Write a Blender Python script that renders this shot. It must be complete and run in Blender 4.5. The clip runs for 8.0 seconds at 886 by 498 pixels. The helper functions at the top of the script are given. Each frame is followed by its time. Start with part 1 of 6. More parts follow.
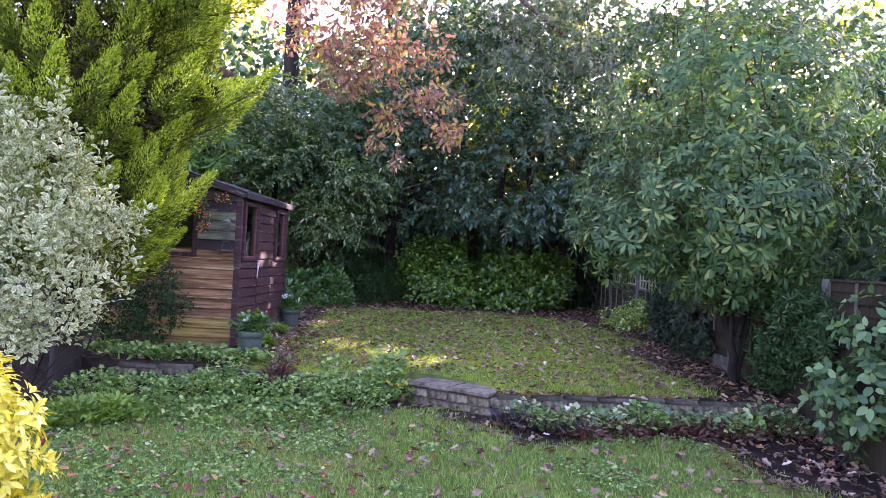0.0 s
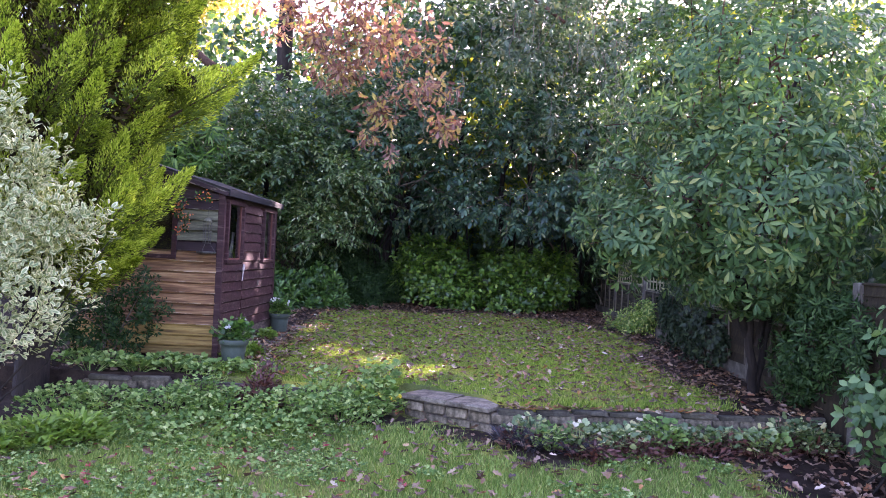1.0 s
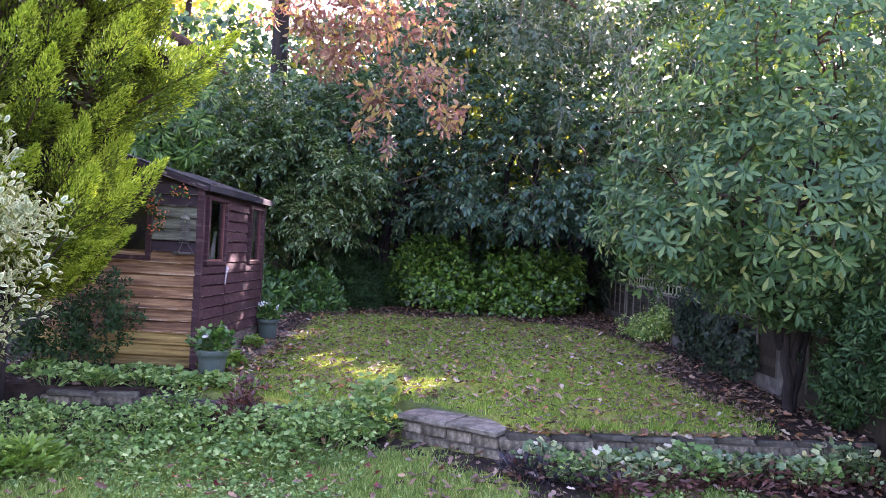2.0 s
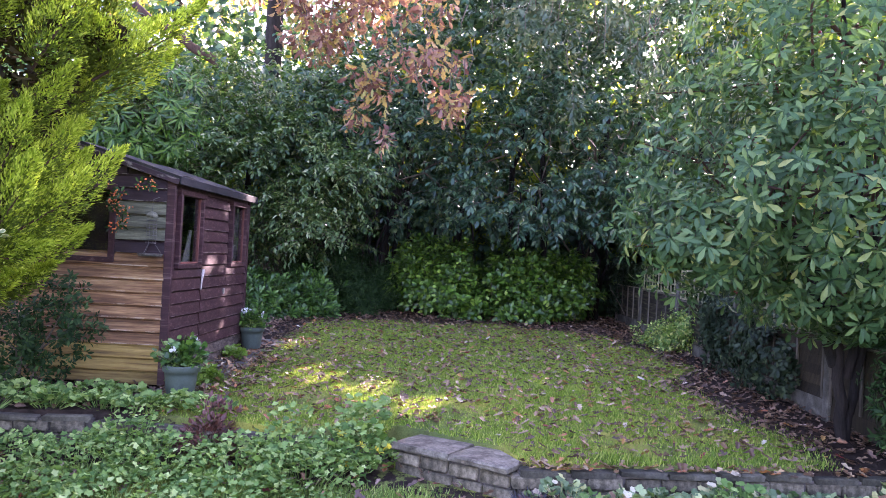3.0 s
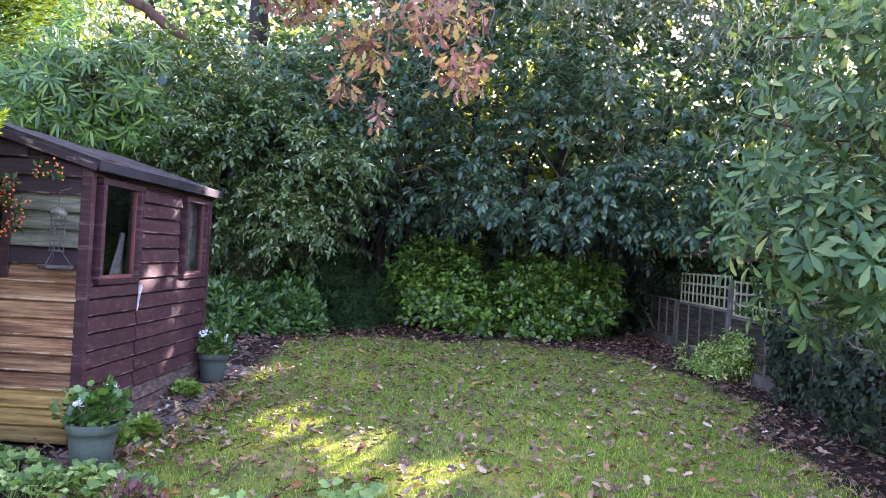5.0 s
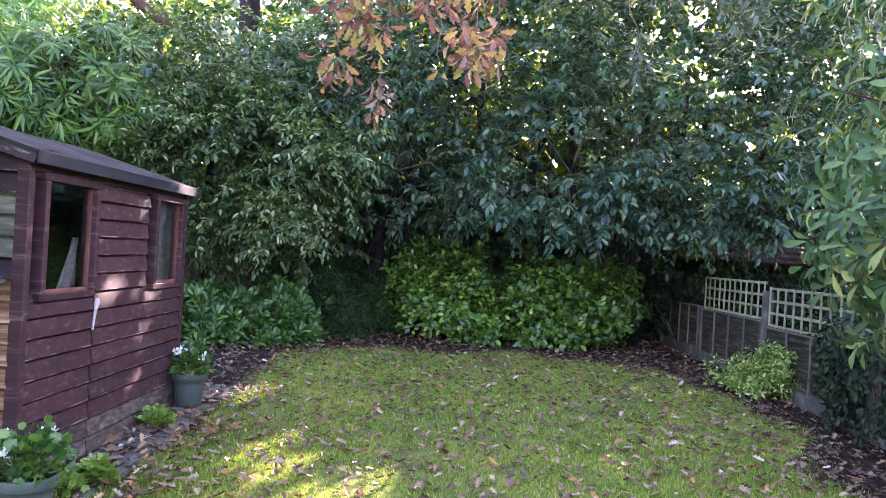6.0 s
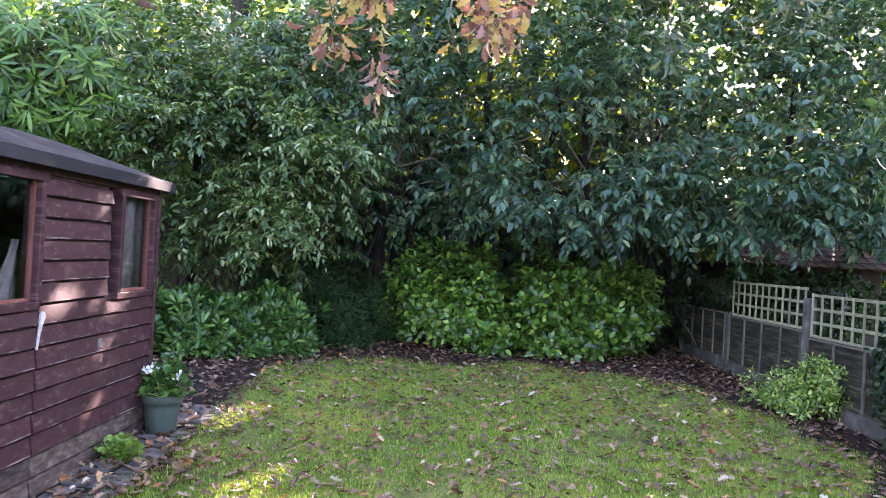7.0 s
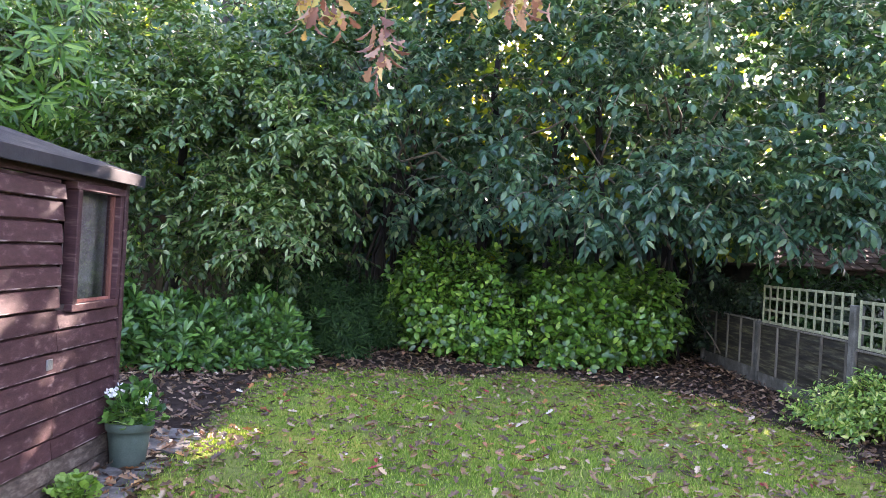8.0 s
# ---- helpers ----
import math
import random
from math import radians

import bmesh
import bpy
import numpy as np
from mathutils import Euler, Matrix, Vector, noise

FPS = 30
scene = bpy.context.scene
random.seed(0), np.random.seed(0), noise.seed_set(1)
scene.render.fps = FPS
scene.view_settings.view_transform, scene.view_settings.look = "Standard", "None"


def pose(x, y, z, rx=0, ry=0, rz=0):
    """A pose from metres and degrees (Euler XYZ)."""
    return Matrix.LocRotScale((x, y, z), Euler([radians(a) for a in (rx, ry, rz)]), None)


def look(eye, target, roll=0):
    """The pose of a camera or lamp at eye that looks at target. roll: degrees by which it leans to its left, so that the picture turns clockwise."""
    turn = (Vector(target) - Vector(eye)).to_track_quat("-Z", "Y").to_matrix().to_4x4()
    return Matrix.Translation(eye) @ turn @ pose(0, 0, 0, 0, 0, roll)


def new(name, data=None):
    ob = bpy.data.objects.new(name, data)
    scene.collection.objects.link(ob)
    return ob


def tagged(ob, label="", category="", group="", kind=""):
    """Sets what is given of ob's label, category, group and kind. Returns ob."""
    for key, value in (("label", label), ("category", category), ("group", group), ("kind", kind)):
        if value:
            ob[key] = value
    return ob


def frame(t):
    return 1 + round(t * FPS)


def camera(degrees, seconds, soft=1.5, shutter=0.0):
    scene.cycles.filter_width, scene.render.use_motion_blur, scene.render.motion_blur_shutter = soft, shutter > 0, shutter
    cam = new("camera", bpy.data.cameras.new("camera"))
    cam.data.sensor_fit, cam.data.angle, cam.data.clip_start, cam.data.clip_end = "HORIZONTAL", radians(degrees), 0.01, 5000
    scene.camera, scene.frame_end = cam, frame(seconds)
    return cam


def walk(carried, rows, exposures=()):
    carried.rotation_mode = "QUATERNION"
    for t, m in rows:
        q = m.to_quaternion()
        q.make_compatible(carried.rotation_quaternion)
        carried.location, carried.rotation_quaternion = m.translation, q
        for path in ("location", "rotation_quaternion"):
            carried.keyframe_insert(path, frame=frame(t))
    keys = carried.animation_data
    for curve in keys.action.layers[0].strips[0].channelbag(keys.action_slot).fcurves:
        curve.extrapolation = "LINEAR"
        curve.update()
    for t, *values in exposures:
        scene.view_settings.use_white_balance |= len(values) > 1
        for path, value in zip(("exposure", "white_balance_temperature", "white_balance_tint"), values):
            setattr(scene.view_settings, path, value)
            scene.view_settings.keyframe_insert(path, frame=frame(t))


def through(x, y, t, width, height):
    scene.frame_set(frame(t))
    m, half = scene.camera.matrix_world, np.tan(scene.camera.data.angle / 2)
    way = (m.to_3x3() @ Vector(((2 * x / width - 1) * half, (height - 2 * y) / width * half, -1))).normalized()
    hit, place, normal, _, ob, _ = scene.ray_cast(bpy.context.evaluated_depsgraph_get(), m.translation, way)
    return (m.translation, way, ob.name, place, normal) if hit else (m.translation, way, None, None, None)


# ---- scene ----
cam = camera(60.0, 8.0, soft=0.5)
PATH = [
    (0, (-0.071, 1.036, 1.268), (-0.127, 3.036, 1.289), 2.9),
    (0.5, (-0.077, 1.336, 1.294), (-0.133, 3.335, 1.312), 2.7),
    (1, (-0.062, 1.663, 1.314), (-0.116, 3.663, 1.329), 2.7),
    (1.5, (-0.076, 2.048, 1.33), (-0.131, 4.048, 1.343), 2.8),
    (3, (-0.118, 3.435, 1.346), (-0.179, 5.434, 1.363), 3.0),
    (3.5, (-0.158, 3.901, 1.354), (-0.218, 5.9, 1.373), 3.1),
    (4, (-0.196, 4.379, 1.372), (-0.256, 6.378, 1.392), 3.1),
    (4.5, (-0.246, 4.862, 1.4), (-0.304, 6.861, 1.419), 3.2),
    (6, (-0.422, 6.266, 1.5), (-0.47, 8.265, 1.512), 3.2),
    (6.5, (-0.478, 6.705, 1.511), (-0.525, 8.705, 1.523), 3.2),
    (7, (-0.53, 7.125, 1.518), (-0.576, 9.124, 1.532), 3.2),
    (7.5, (-0.583, 7.524, 1.532), (-0.628, 9.524, 1.544), 3.2),
    (8, (-0.634, 7.922, 1.545), (-0.677, 9.922, 1.557), 3.2),
]
walk(cam, [(t, look(eye, target, roll)) for t, eye, target, roll in PATH], [(0, 3.25, 6130, 55), (3.5, 3.59, 6120, 53), (6, 3.79, 6200, 47), (7.5, 4.03, 6530, 38), (8, 4.11, 6600, 36)])

# ---- world and sun ----
SUN_AZ, SUN_EL = radians(24), radians(25)
SUN_DIR = Vector((math.sin(SUN_AZ) * math.cos(SUN_EL), math.cos(SUN_AZ) * math.cos(SUN_EL), math.sin(SUN_EL)))
world = bpy.data.worlds.new("sky")
scene.world = world
world.use_nodes = True
wn = world.node_tree
sky = wn.nodes.new("ShaderNodeTexSky")
sky.sky_type = "NISHITA"
sky.sun_disc = False
sky.sun_elevation, sky.sun_rotation = SUN_EL, SUN_AZ
sky.dust_density, sky.air_density = 2.5, 1.0
wn.links.new(sky.outputs[0], wn.nodes["Background"].inputs[0])
wn.nodes["Background"].inputs[1].default_value = 0.15
sun = new("sun", bpy.data.lights.new("sun", "SUN"))
sun.data.energy, sun.data.angle, sun.data.color = 2.5, radians(0.4), (1.0, 0.89, 0.72)
sun.matrix_world = look(SUN_DIR * 40, (0, 0, 0))


# ---- materials ----
def nodes_of(name):
    m = bpy.data.materials.new(name)
    m.use_nodes = True
    return m, m.node_tree, m.node_tree.nodes["Principled BSDF"]


def ramp(nt, fac, stops):
    r = nt.nodes.new("ShaderNodeValToRGB")
    el = r.color_ramp.elements
    while len(el) < len(stops):
        el.new(0.5)
    for e, (p, c) in zip(el, stops):
        e.position, e.color = p, (*c, 1)
    nt.links.new(fac, r.inputs[0])
    return r.outputs[0]


def noise_of(nt, scale, detail=4, rough=0.6, stretch=None):
    tc = nt.nodes.new("ShaderNodeTexCoord")
    n = nt.nodes.new("ShaderNodeTexNoise")
    n.inputs["Scale"].default_value, n.inputs["Detail"].default_value, n.inputs["Roughness"].default_value = scale, detail, rough
    src = tc.outputs["Object"]
    if stretch:
        mp = nt.nodes.new("ShaderNodeMapping")
        mp.inputs["Scale"].default_value = stretch
        oi, far = nt.nodes.new("ShaderNodeObjectInfo"), nt.nodes.new("ShaderNodeVectorMath")
        far.operation = "MULTIPLY"
        far.inputs[1].default_value = (37, 53, 71)
        nt.links.new(oi.outputs["Random"], far.inputs[0])
        nt.links.new(far.outputs[0], mp.inputs["Location"])
        nt.links.new(src, mp.inputs[0])
        src = mp.outputs[0]
    nt.links.new(src, n.inputs["Vector"])
    return n.outputs["Fac"]


def mixed(nt, fac, a, b, mode="MIX"):
    m = nt.nodes.new("ShaderNodeMix")
    m.data_type, m.blend_type = "RGBA", mode
    for sock, v in ((m.inputs[0], fac), (m.inputs[6], a), (m.inputs[7], b)):
        if isinstance(v, (int, float)):
            sock.default_value = v
        elif isinstance(v, tuple):
            sock.default_value = (*v, 1)
        else:
            nt.links.new(v, sock)
    return m.outputs[2]


def bump(nt, p, height, strength, distance):
    b = nt.nodes.new("ShaderNodeBump")
    b.inputs["Strength"].default_value, b.inputs["Distance"].default_value = strength, distance
    nt.links.new(height, b.inputs["Height"])
    nt.links.new(b.outputs[0], p.inputs["Normal"])


def any_random(nt):
    """A random number for each leaf, whether it is an object of its own or an island of a joined mesh."""
    g, o, add, fr = (nt.nodes.new(k) for k in ("ShaderNodeNewGeometry", "ShaderNodeObjectInfo", "ShaderNodeMath", "ShaderNodeMath"))
    add.operation, fr.operation = "ADD", "FRACT"
    nt.links.new(g.outputs["Random Per Island"], add.inputs[0])
    nt.links.new(o.outputs["Random"], add.inputs[1])
    nt.links.new(add.outputs[0], fr.inputs[0])
    return fr.outputs[0]


def leaf_mat(name, stops, rough=0.4, through=0.25, glow=(1.5, 1.6, 0.6), spec=0.5):
    m, nt, p = nodes_of(name)
    rnd = any_random(nt)
    col = ramp(nt, rnd, stops)
    blotch = noise_of(nt, 55, 3)
    col = mixed(nt, 0.35, col, ramp(nt, blotch, [(0.3, (0.35, 0.35, 0.35)), (0.7, (0.75, 0.75, 0.7))]), "OVERLAY")
    nt.links.new(col, p.inputs["Base Color"])
    p.inputs["Roughness"].default_value = rough
    p.inputs["Specular IOR Level"].default_value = spec
    tr = nt.nodes.new("ShaderNodeBsdfTranslucent")
    nt.links.new(mixed(nt, 1.0, col, glow, "MULTIPLY"), tr.inputs[0])
    mx = nt.nodes.new("ShaderNodeMixShader")
    mx.inputs[0].default_value = through
    nt.links.new(p.outputs[0], mx.inputs[1])
    nt.links.new(tr.outputs[0], mx.inputs[2])
    nt.links.new(mx.outputs[0], nt.nodes["Material Output"].inputs[0])
    return m


def surface_mat(name, stops, scale=6, rough=0.85, fine=60, bump_s=0.4, bump_d=0.01, stretch=None, vary=0.25, spec=0.3, metal=0.0):
    """Two scales of noise, a random shade for each piece, and fine relief."""
    m, nt, p = nodes_of(name)
    big, small = noise_of(nt, scale, 5, 0.65, stretch), noise_of(nt, fine, 3, 0.6, stretch)
    col = ramp(nt, big, stops)
    col = mixed(nt, 0.5, col, ramp(nt, small, [(0.3, (0.3, 0.3, 0.3)), (0.7, (0.7, 0.7, 0.7))]), "OVERLAY")
    lo, hi = 0.5 - vary, 0.5 + vary
    col = mixed(nt, 0.6, col, ramp(nt, any_random(nt), [(0, (lo,) * 3), (1, (hi,) * 3)]), "OVERLAY")
    nt.links.new(col, p.inputs["Base Color"])
    p.inputs["Roughness"].default_value, p.inputs["Specular IOR Level"].default_value, p.inputs["Metallic"].default_value = rough, spec, metal
    bump(nt, p, small, bump_s, bump_d)
    return m


M_laurel = leaf_mat("laurel_leaf", [(0, (0.018, 0.056, 0.03)), (0.5, (0.04, 0.1, 0.053)), (0.85, (0.08, 0.155, 0.072)), (1, (0.18, 0.23, 0.09))], 0.33, 0.28, spec=0.5)
M_hedge = leaf_mat("hedge_leaf", [(0, (0.02, 0.066, 0.008)), (0.5, (0.056, 0.15, 0.015)), (0.85, (0.13, 0.27, 0.03)), (1, (0.27, 0.4, 0.06))], 0.33, 0.25, spec=0.5)
M_rhodo = leaf_mat("rhododendron_leaf", [(0, (0.023, 0.062, 0.021)), (0.6, (0.053, 0.118, 0.038)), (0.93, (0.12, 0.195, 0.062)), (1, (0.25, 0.27, 0.08))], 0.46, 0.22, spec=0.24)
M_shrub = leaf_mat("shrub_leaf", [(0, (0.016, 0.06, 0.01)), (0.6, (0.045, 0.13, 0.02)), (1, (0.12, 0.24, 0.04))], 0.36, 0.2, spec=0.5)
M_narrow = leaf_mat("narrow_leaf", [(0, (0.03, 0.09, 0.022)), (0.6, (0.075, 0.18, 0.04)), (1, (0.18, 0.31, 0.065))], 0.34, 0.42, spec=0.5)
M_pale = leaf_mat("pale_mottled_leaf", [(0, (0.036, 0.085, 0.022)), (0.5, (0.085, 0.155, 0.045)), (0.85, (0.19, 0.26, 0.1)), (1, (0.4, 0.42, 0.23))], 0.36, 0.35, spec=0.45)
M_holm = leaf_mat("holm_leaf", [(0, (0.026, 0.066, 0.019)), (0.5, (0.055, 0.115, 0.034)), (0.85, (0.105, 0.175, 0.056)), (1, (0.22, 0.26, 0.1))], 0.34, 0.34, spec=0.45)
# dark evergreen green, deepened to stand in for shade under shrubs and trees
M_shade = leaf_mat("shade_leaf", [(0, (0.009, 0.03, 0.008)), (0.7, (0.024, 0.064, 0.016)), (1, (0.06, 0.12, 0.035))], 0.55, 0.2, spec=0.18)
M_bluish = leaf_mat("rose_leaf", [(0, (0.03, 0.075, 0.025)), (0.6, (0.07, 0.15, 0.05)), (1, (0.17, 0.27, 0.1))], 0.45, 0.25, spec=0.35)
M_ivy = leaf_mat("ivy_leaf", [(0, (0.01, 0.023, 0.012)), (0.8, (0.028, 0.052, 0.026)), (1, (0.06, 0.09, 0.04))], 0.5, 0.1, spec=0.22)
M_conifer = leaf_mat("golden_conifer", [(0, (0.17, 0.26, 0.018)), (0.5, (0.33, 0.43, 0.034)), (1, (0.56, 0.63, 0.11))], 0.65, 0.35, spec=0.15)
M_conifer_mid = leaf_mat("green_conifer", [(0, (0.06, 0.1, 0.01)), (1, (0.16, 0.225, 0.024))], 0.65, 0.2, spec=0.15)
M_conifer_in = leaf_mat("old_shaded_conifer", [(0, (0.022, 0.018, 0.008)), (1, (0.065, 0.052, 0.018))], 0.8, 0.1, spec=0.1)
M_cream = leaf_mat("cream_margin", [(0, (0.4, 0.41, 0.17)), (1, (0.58, 0.58, 0.31))], 0.5, 0.2, (1, 1, 0.8))
M_grey_green = leaf_mat("variegated_middle", [(0, (0.11, 0.165, 0.06)), (1, (0.22, 0.28, 0.11))], 0.5, 0.2)
M_gold = leaf_mat("golden_leaf", [(0, (0.45, 0.45, 0.02)), (0.6, (0.7, 0.62, 0.04)), (1, (0.85, 0.75, 0.15))], 0.45, 0.3, (1, 1, 0.6))
M_limebush = leaf_mat("lime_variegated", [(0, (0.055, 0.13, 0.018)), (0.6, (0.15, 0.27, 0.036)), (1, (0.48, 0.5, 0.14))], 0.4, 0.25)
M_oak = leaf_mat("oak_autumn", [(0, (0.15, 0.074, 0.054)), (0.4, (0.3, 0.163, 0.122)), (0.6, (0.39, 0.25, 0.16)), (0.8, (0.5, 0.37, 0.11)), (1, (0.32, 0.36, 0.12))], 0.6, 0.38, (1.2, 1.0, 0.85))
M_oakgreen = leaf_mat("oak_green", [(0, (0.045, 0.08, 0.045)), (0.7, (0.09, 0.135, 0.075)), (1, (0.2, 0.21, 0.1))], 0.5, 0.2, (1.2, 1.3, 0.8))
# yellow-green with the sunlight already put into the leaf colour
M_wood_far = leaf_mat("sunlit_coloured_leaf", [(0, (0.1, 0.18, 0.02)), (0.5, (0.25, 0.34, 0.03)), (1, (0.5, 0.45, 0.05))], 0.5, 0.45, (1.2, 1.2, 0.5))
M_orangefar = leaf_mat("amber_leaf", [(0, (0.4, 0.28, 0.06)), (1, (0.75, 0.6, 0.15))], 0.5, 0.5, (1.1, 1.0, 0.6))
M_litter = leaf_mat("fallen_leaf", [(0, (0.05, 0.028, 0.018)), (0.35, (0.11, 0.06, 0.035)), (0.65, (0.19, 0.11, 0.065)), (0.82, (0.27, 0.19, 0.14)), (0.92, (0.3, 0.11, 0.04)), (1, (0.5, 0.4, 0.3))], 0.55, 0.05, (1, 1, 1))
M_dark_litter = leaf_mat("rotting_leaf", [(0, (0.055, 0.027, 0.013)), (0.6, (0.13, 0.068, 0.034)), (1, (0.27, 0.18, 0.1))], 0.5, 0.03, (1, 1, 1))
M_mixed = leaf_mat("mixed_fallen_leaf", [(0, (0.06, 0.034, 0.016)), (0.3, (0.14, 0.07, 0.03)), (0.55, (0.22, 0.125, 0.055)), (0.72, (0.32, 0.235, 0.13)), (0.82, (0.28, 0.08, 0.022)), (0.91, (0.38, 0.2, 0.05)), (1, (0.46, 0.4, 0.29))], 0.5, 0.05, (1, 1, 1))
M_redleaf = leaf_mat("red_leaf", [(0, (0.1, 0.01, 0.01)), (1, (0.3, 0.025, 0.025))], 0.5, 0.1, (1, 1, 1))
M_grass = leaf_mat("grass_blade", [(0, (0.065, 0.135, 0.02)), (0.5, (0.165, 0.265, 0.04)), (0.85, (0.3, 0.4, 0.075)), (1, (0.48, 0.46, 0.16))], 0.8, 0.3, spec=0.15)
M_grass_low = leaf_mat("lush_grass_blade", [(0, (0.066, 0.127, 0.025)), (0.5, (0.15, 0.25, 0.052)), (0.85, (0.275, 0.38, 0.1)), (1, (0.46, 0.45, 0.19))], 0.75, 0.25, spec=0.2)
M_bed = leaf_mat("mottled_bed_leaf", [(0, (0.06, 0.11, 0.045)), (0.45, (0.13, 0.2, 0.075)), (0.7, (0.24, 0.31, 0.13)), (0.86, (0.46, 0.47, 0.2)), (0.93, (0.22, 0.1, 0.06)), (1, (0.55, 0.5, 0.34))], 0.5, 0.15)
M_cover = leaf_mat("ground_cover_leaf", [(0, (0.048, 0.118, 0.026)), (0.5, (0.13, 0.235, 0.056)), (0.85, (0.23, 0.345, 0.1)), (1, (0.38, 0.47, 0.19))], 0.6, 0.22, spec=0.25)
M_bright = leaf_mat("bright_herb_leaf", [(0, (0.08, 0.17, 0.02)), (1, (0.2, 0.33, 0.05))], 0.5, 0.25)
M_maroon = leaf_mat("maroon_leaf", [(0, (0.045, 0.015, 0.01)), (1, (0.13, 0.045, 0.026))], 0.5, 0.1, (1, 1, 1))
M_black = leaf_mat("black_grass_blade", [(0, (0.006, 0.006, 0.008)), (1, (0.025, 0.024, 0.03))], 0.4, 0.02, (1, 1, 1))
M_white = leaf_mat("white_petal", [(0, (0.75, 0.75, 0.72)), (1, (0.85, 0.85, 0.82))], 0.6, 0.2, (1, 1, 1))
M_yellow = leaf_mat("yellow_petal", [(0, (0.75, 0.6, 0.04)), (1, (0.8, 0.7, 0.1))], 0.6, 0.2, (1, 1, 1))
M_orange = leaf_mat("orange_berry", [(0, (0.75, 0.12, 0.02)), (1, (0.9, 0.24, 0.04))], 0.3, 0.02, (1, 1, 1))
M_bark = surface_mat("bark", [(0.3, (0.009, 0.007, 0.005)), (0.7, (0.028, 0.021, 0.015))], 8, 0.9, 40, 0.8, 0.02, (1, 1, 0.25))
M_barkred = surface_mat("red_bark", [(0.3, (0.045, 0.024, 0.016)), (0.7, (0.12, 0.065, 0.04))], 8, 0.9, 40, 0.7, 0.02, (1, 1, 0.3))
M_twig = surface_mat("twig", [(0.3, (0.09, 0.07, 0.05)), (0.7, (0.2, 0.16, 0.11))], 20, 0.85, 80, 0.3, 0.004)
M_paint = surface_mat("maroon_paint", [(0.3, (0.034, 0.012, 0.013)), (0.56, (0.064, 0.027, 0.027)), (0.66, (0.13, 0.078, 0.07)), (0.78, (0.23, 0.165, 0.15))], 5, 0.5, 90, 0.3, 0.004, (2.5, 0.6, 6), 0.12)
M_paint_top = surface_mat("weathered_maroon_paint", [(0.3, (0.026, 0.015, 0.017)), (0.65, (0.055, 0.032, 0.034)), (0.85, (0.11, 0.08, 0.06))], 5, 0.6, 90, 0.4, 0.004, (0.6, 2.5, 6), 0.15)
M_algae = surface_mat("algae_stained_board", [(0.3, (0.04, 0.04, 0.026)), (0.5, (0.12, 0.12, 0.075)), (0.75, (0.27, 0.27, 0.17))], 5, 0.75, 90, 0.4, 0.004, (0.6, 2.5, 6), 0.15)
# worn bare wood, its orange also holding the warm sunlight on the gable
M_bare = surface_mat("bare_weathered_board", [(0.33, (0.055, 0.025, 0.013)), (0.46, (0.18, 0.086, 0.038)), (0.58, (0.36, 0.2, 0.09)), (0.74, (0.55, 0.37, 0.19))], 3.2, 0.55, 30, 0.8, 0.008, (0.4, 2.5, 8), 0.42)
M_baregreen = surface_mat("ochre_weathered_board", [(0.3, (0.05, 0.028, 0.011)), (0.46, (0.25, 0.155, 0.04)), (0.72, (0.47, 0.35, 0.11))], 3.2, 0.6, 30, 0.8, 0.008, (0.4, 2.5, 8), 0.38)
M_felt = surface_mat("roofing_felt", [(0.3, (0.018, 0.018, 0.015)), (0.55, (0.045, 0.044, 0.037)), (0.75, (0.115, 0.11, 0.09))], 3, 0.95, 160, 0.5, 0.004, spec=0.12)
M_felt_edge = surface_mat("felt_edge", [(0.3, (0.008, 0.009, 0.011)), (0.7, (0.026, 0.027, 0.03))], 5, 0.7, 90, 0.3, 0.004)
M_metal = surface_mat("galvanised_metal", [(0.3, (0.3, 0.3, 0.3)), (0.7, (0.5, 0.5, 0.5))], 20, 0.4, 90, 0.2, 0.002, metal=0.8)
M_wire = surface_mat("feeder_wire", [(0.3, (0.06, 0.055, 0.045)), (0.7, (0.14, 0.13, 0.11))], 20, 0.5, 90, 0.2, 0.002, metal=0.3)
M_pot = surface_mat("green_grey_plastic", [(0.3, (0.058, 0.082, 0.062)), (0.7, (0.098, 0.127, 0.1))], 6, 0.5, 120, 0.15, 0.002, vary=0.05)
M_soil = surface_mat("dark_soil", [(0.3, (0.018, 0.012, 0.009)), (0.7, (0.06, 0.042, 0.03))], 9, 0.95, 70, 1.0, 0.03)
M_stone = surface_mat("grey_coping_stone", [(0.3, (0.034, 0.028, 0.015)), (0.48, (0.112, 0.097, 0.066)), (0.7, (0.25, 0.222, 0.16))], 11, 0.85, 60, 0.6, 0.01, vary=0.12)
M_cope = surface_mat("mossy_coping", [(0.25, (0.022, 0.021, 0.012)), (0.5, (0.06, 0.055, 0.036)), (0.75, (0.13, 0.12, 0.085))], 9, 0.9, 60, 0.7, 0.012, vary=0.25)
M_brick = surface_mat("walling_stone", [(0.3, (0.028, 0.026, 0.013)), (0.48, (0.1, 0.085, 0.053)), (0.72, (0.24, 0.2, 0.13))], 13, 0.9, 70, 0.7, 0.012, vary=0.25)
M_mortar = surface_mat("old_mortar", [(0.3, (0.05, 0.045, 0.035)), (0.7, (0.12, 0.1, 0.08))], 14, 0.95, 90, 0.6, 0.01)
M_concrete = surface_mat("concrete", [(0.25, (0.035, 0.032, 0.022)), (0.5, (0.09, 0.084, 0.064)), (0.75, (0.18, 0.17, 0.135))], 6, 0.9, 90, 0.4, 0.006, vary=0.1)
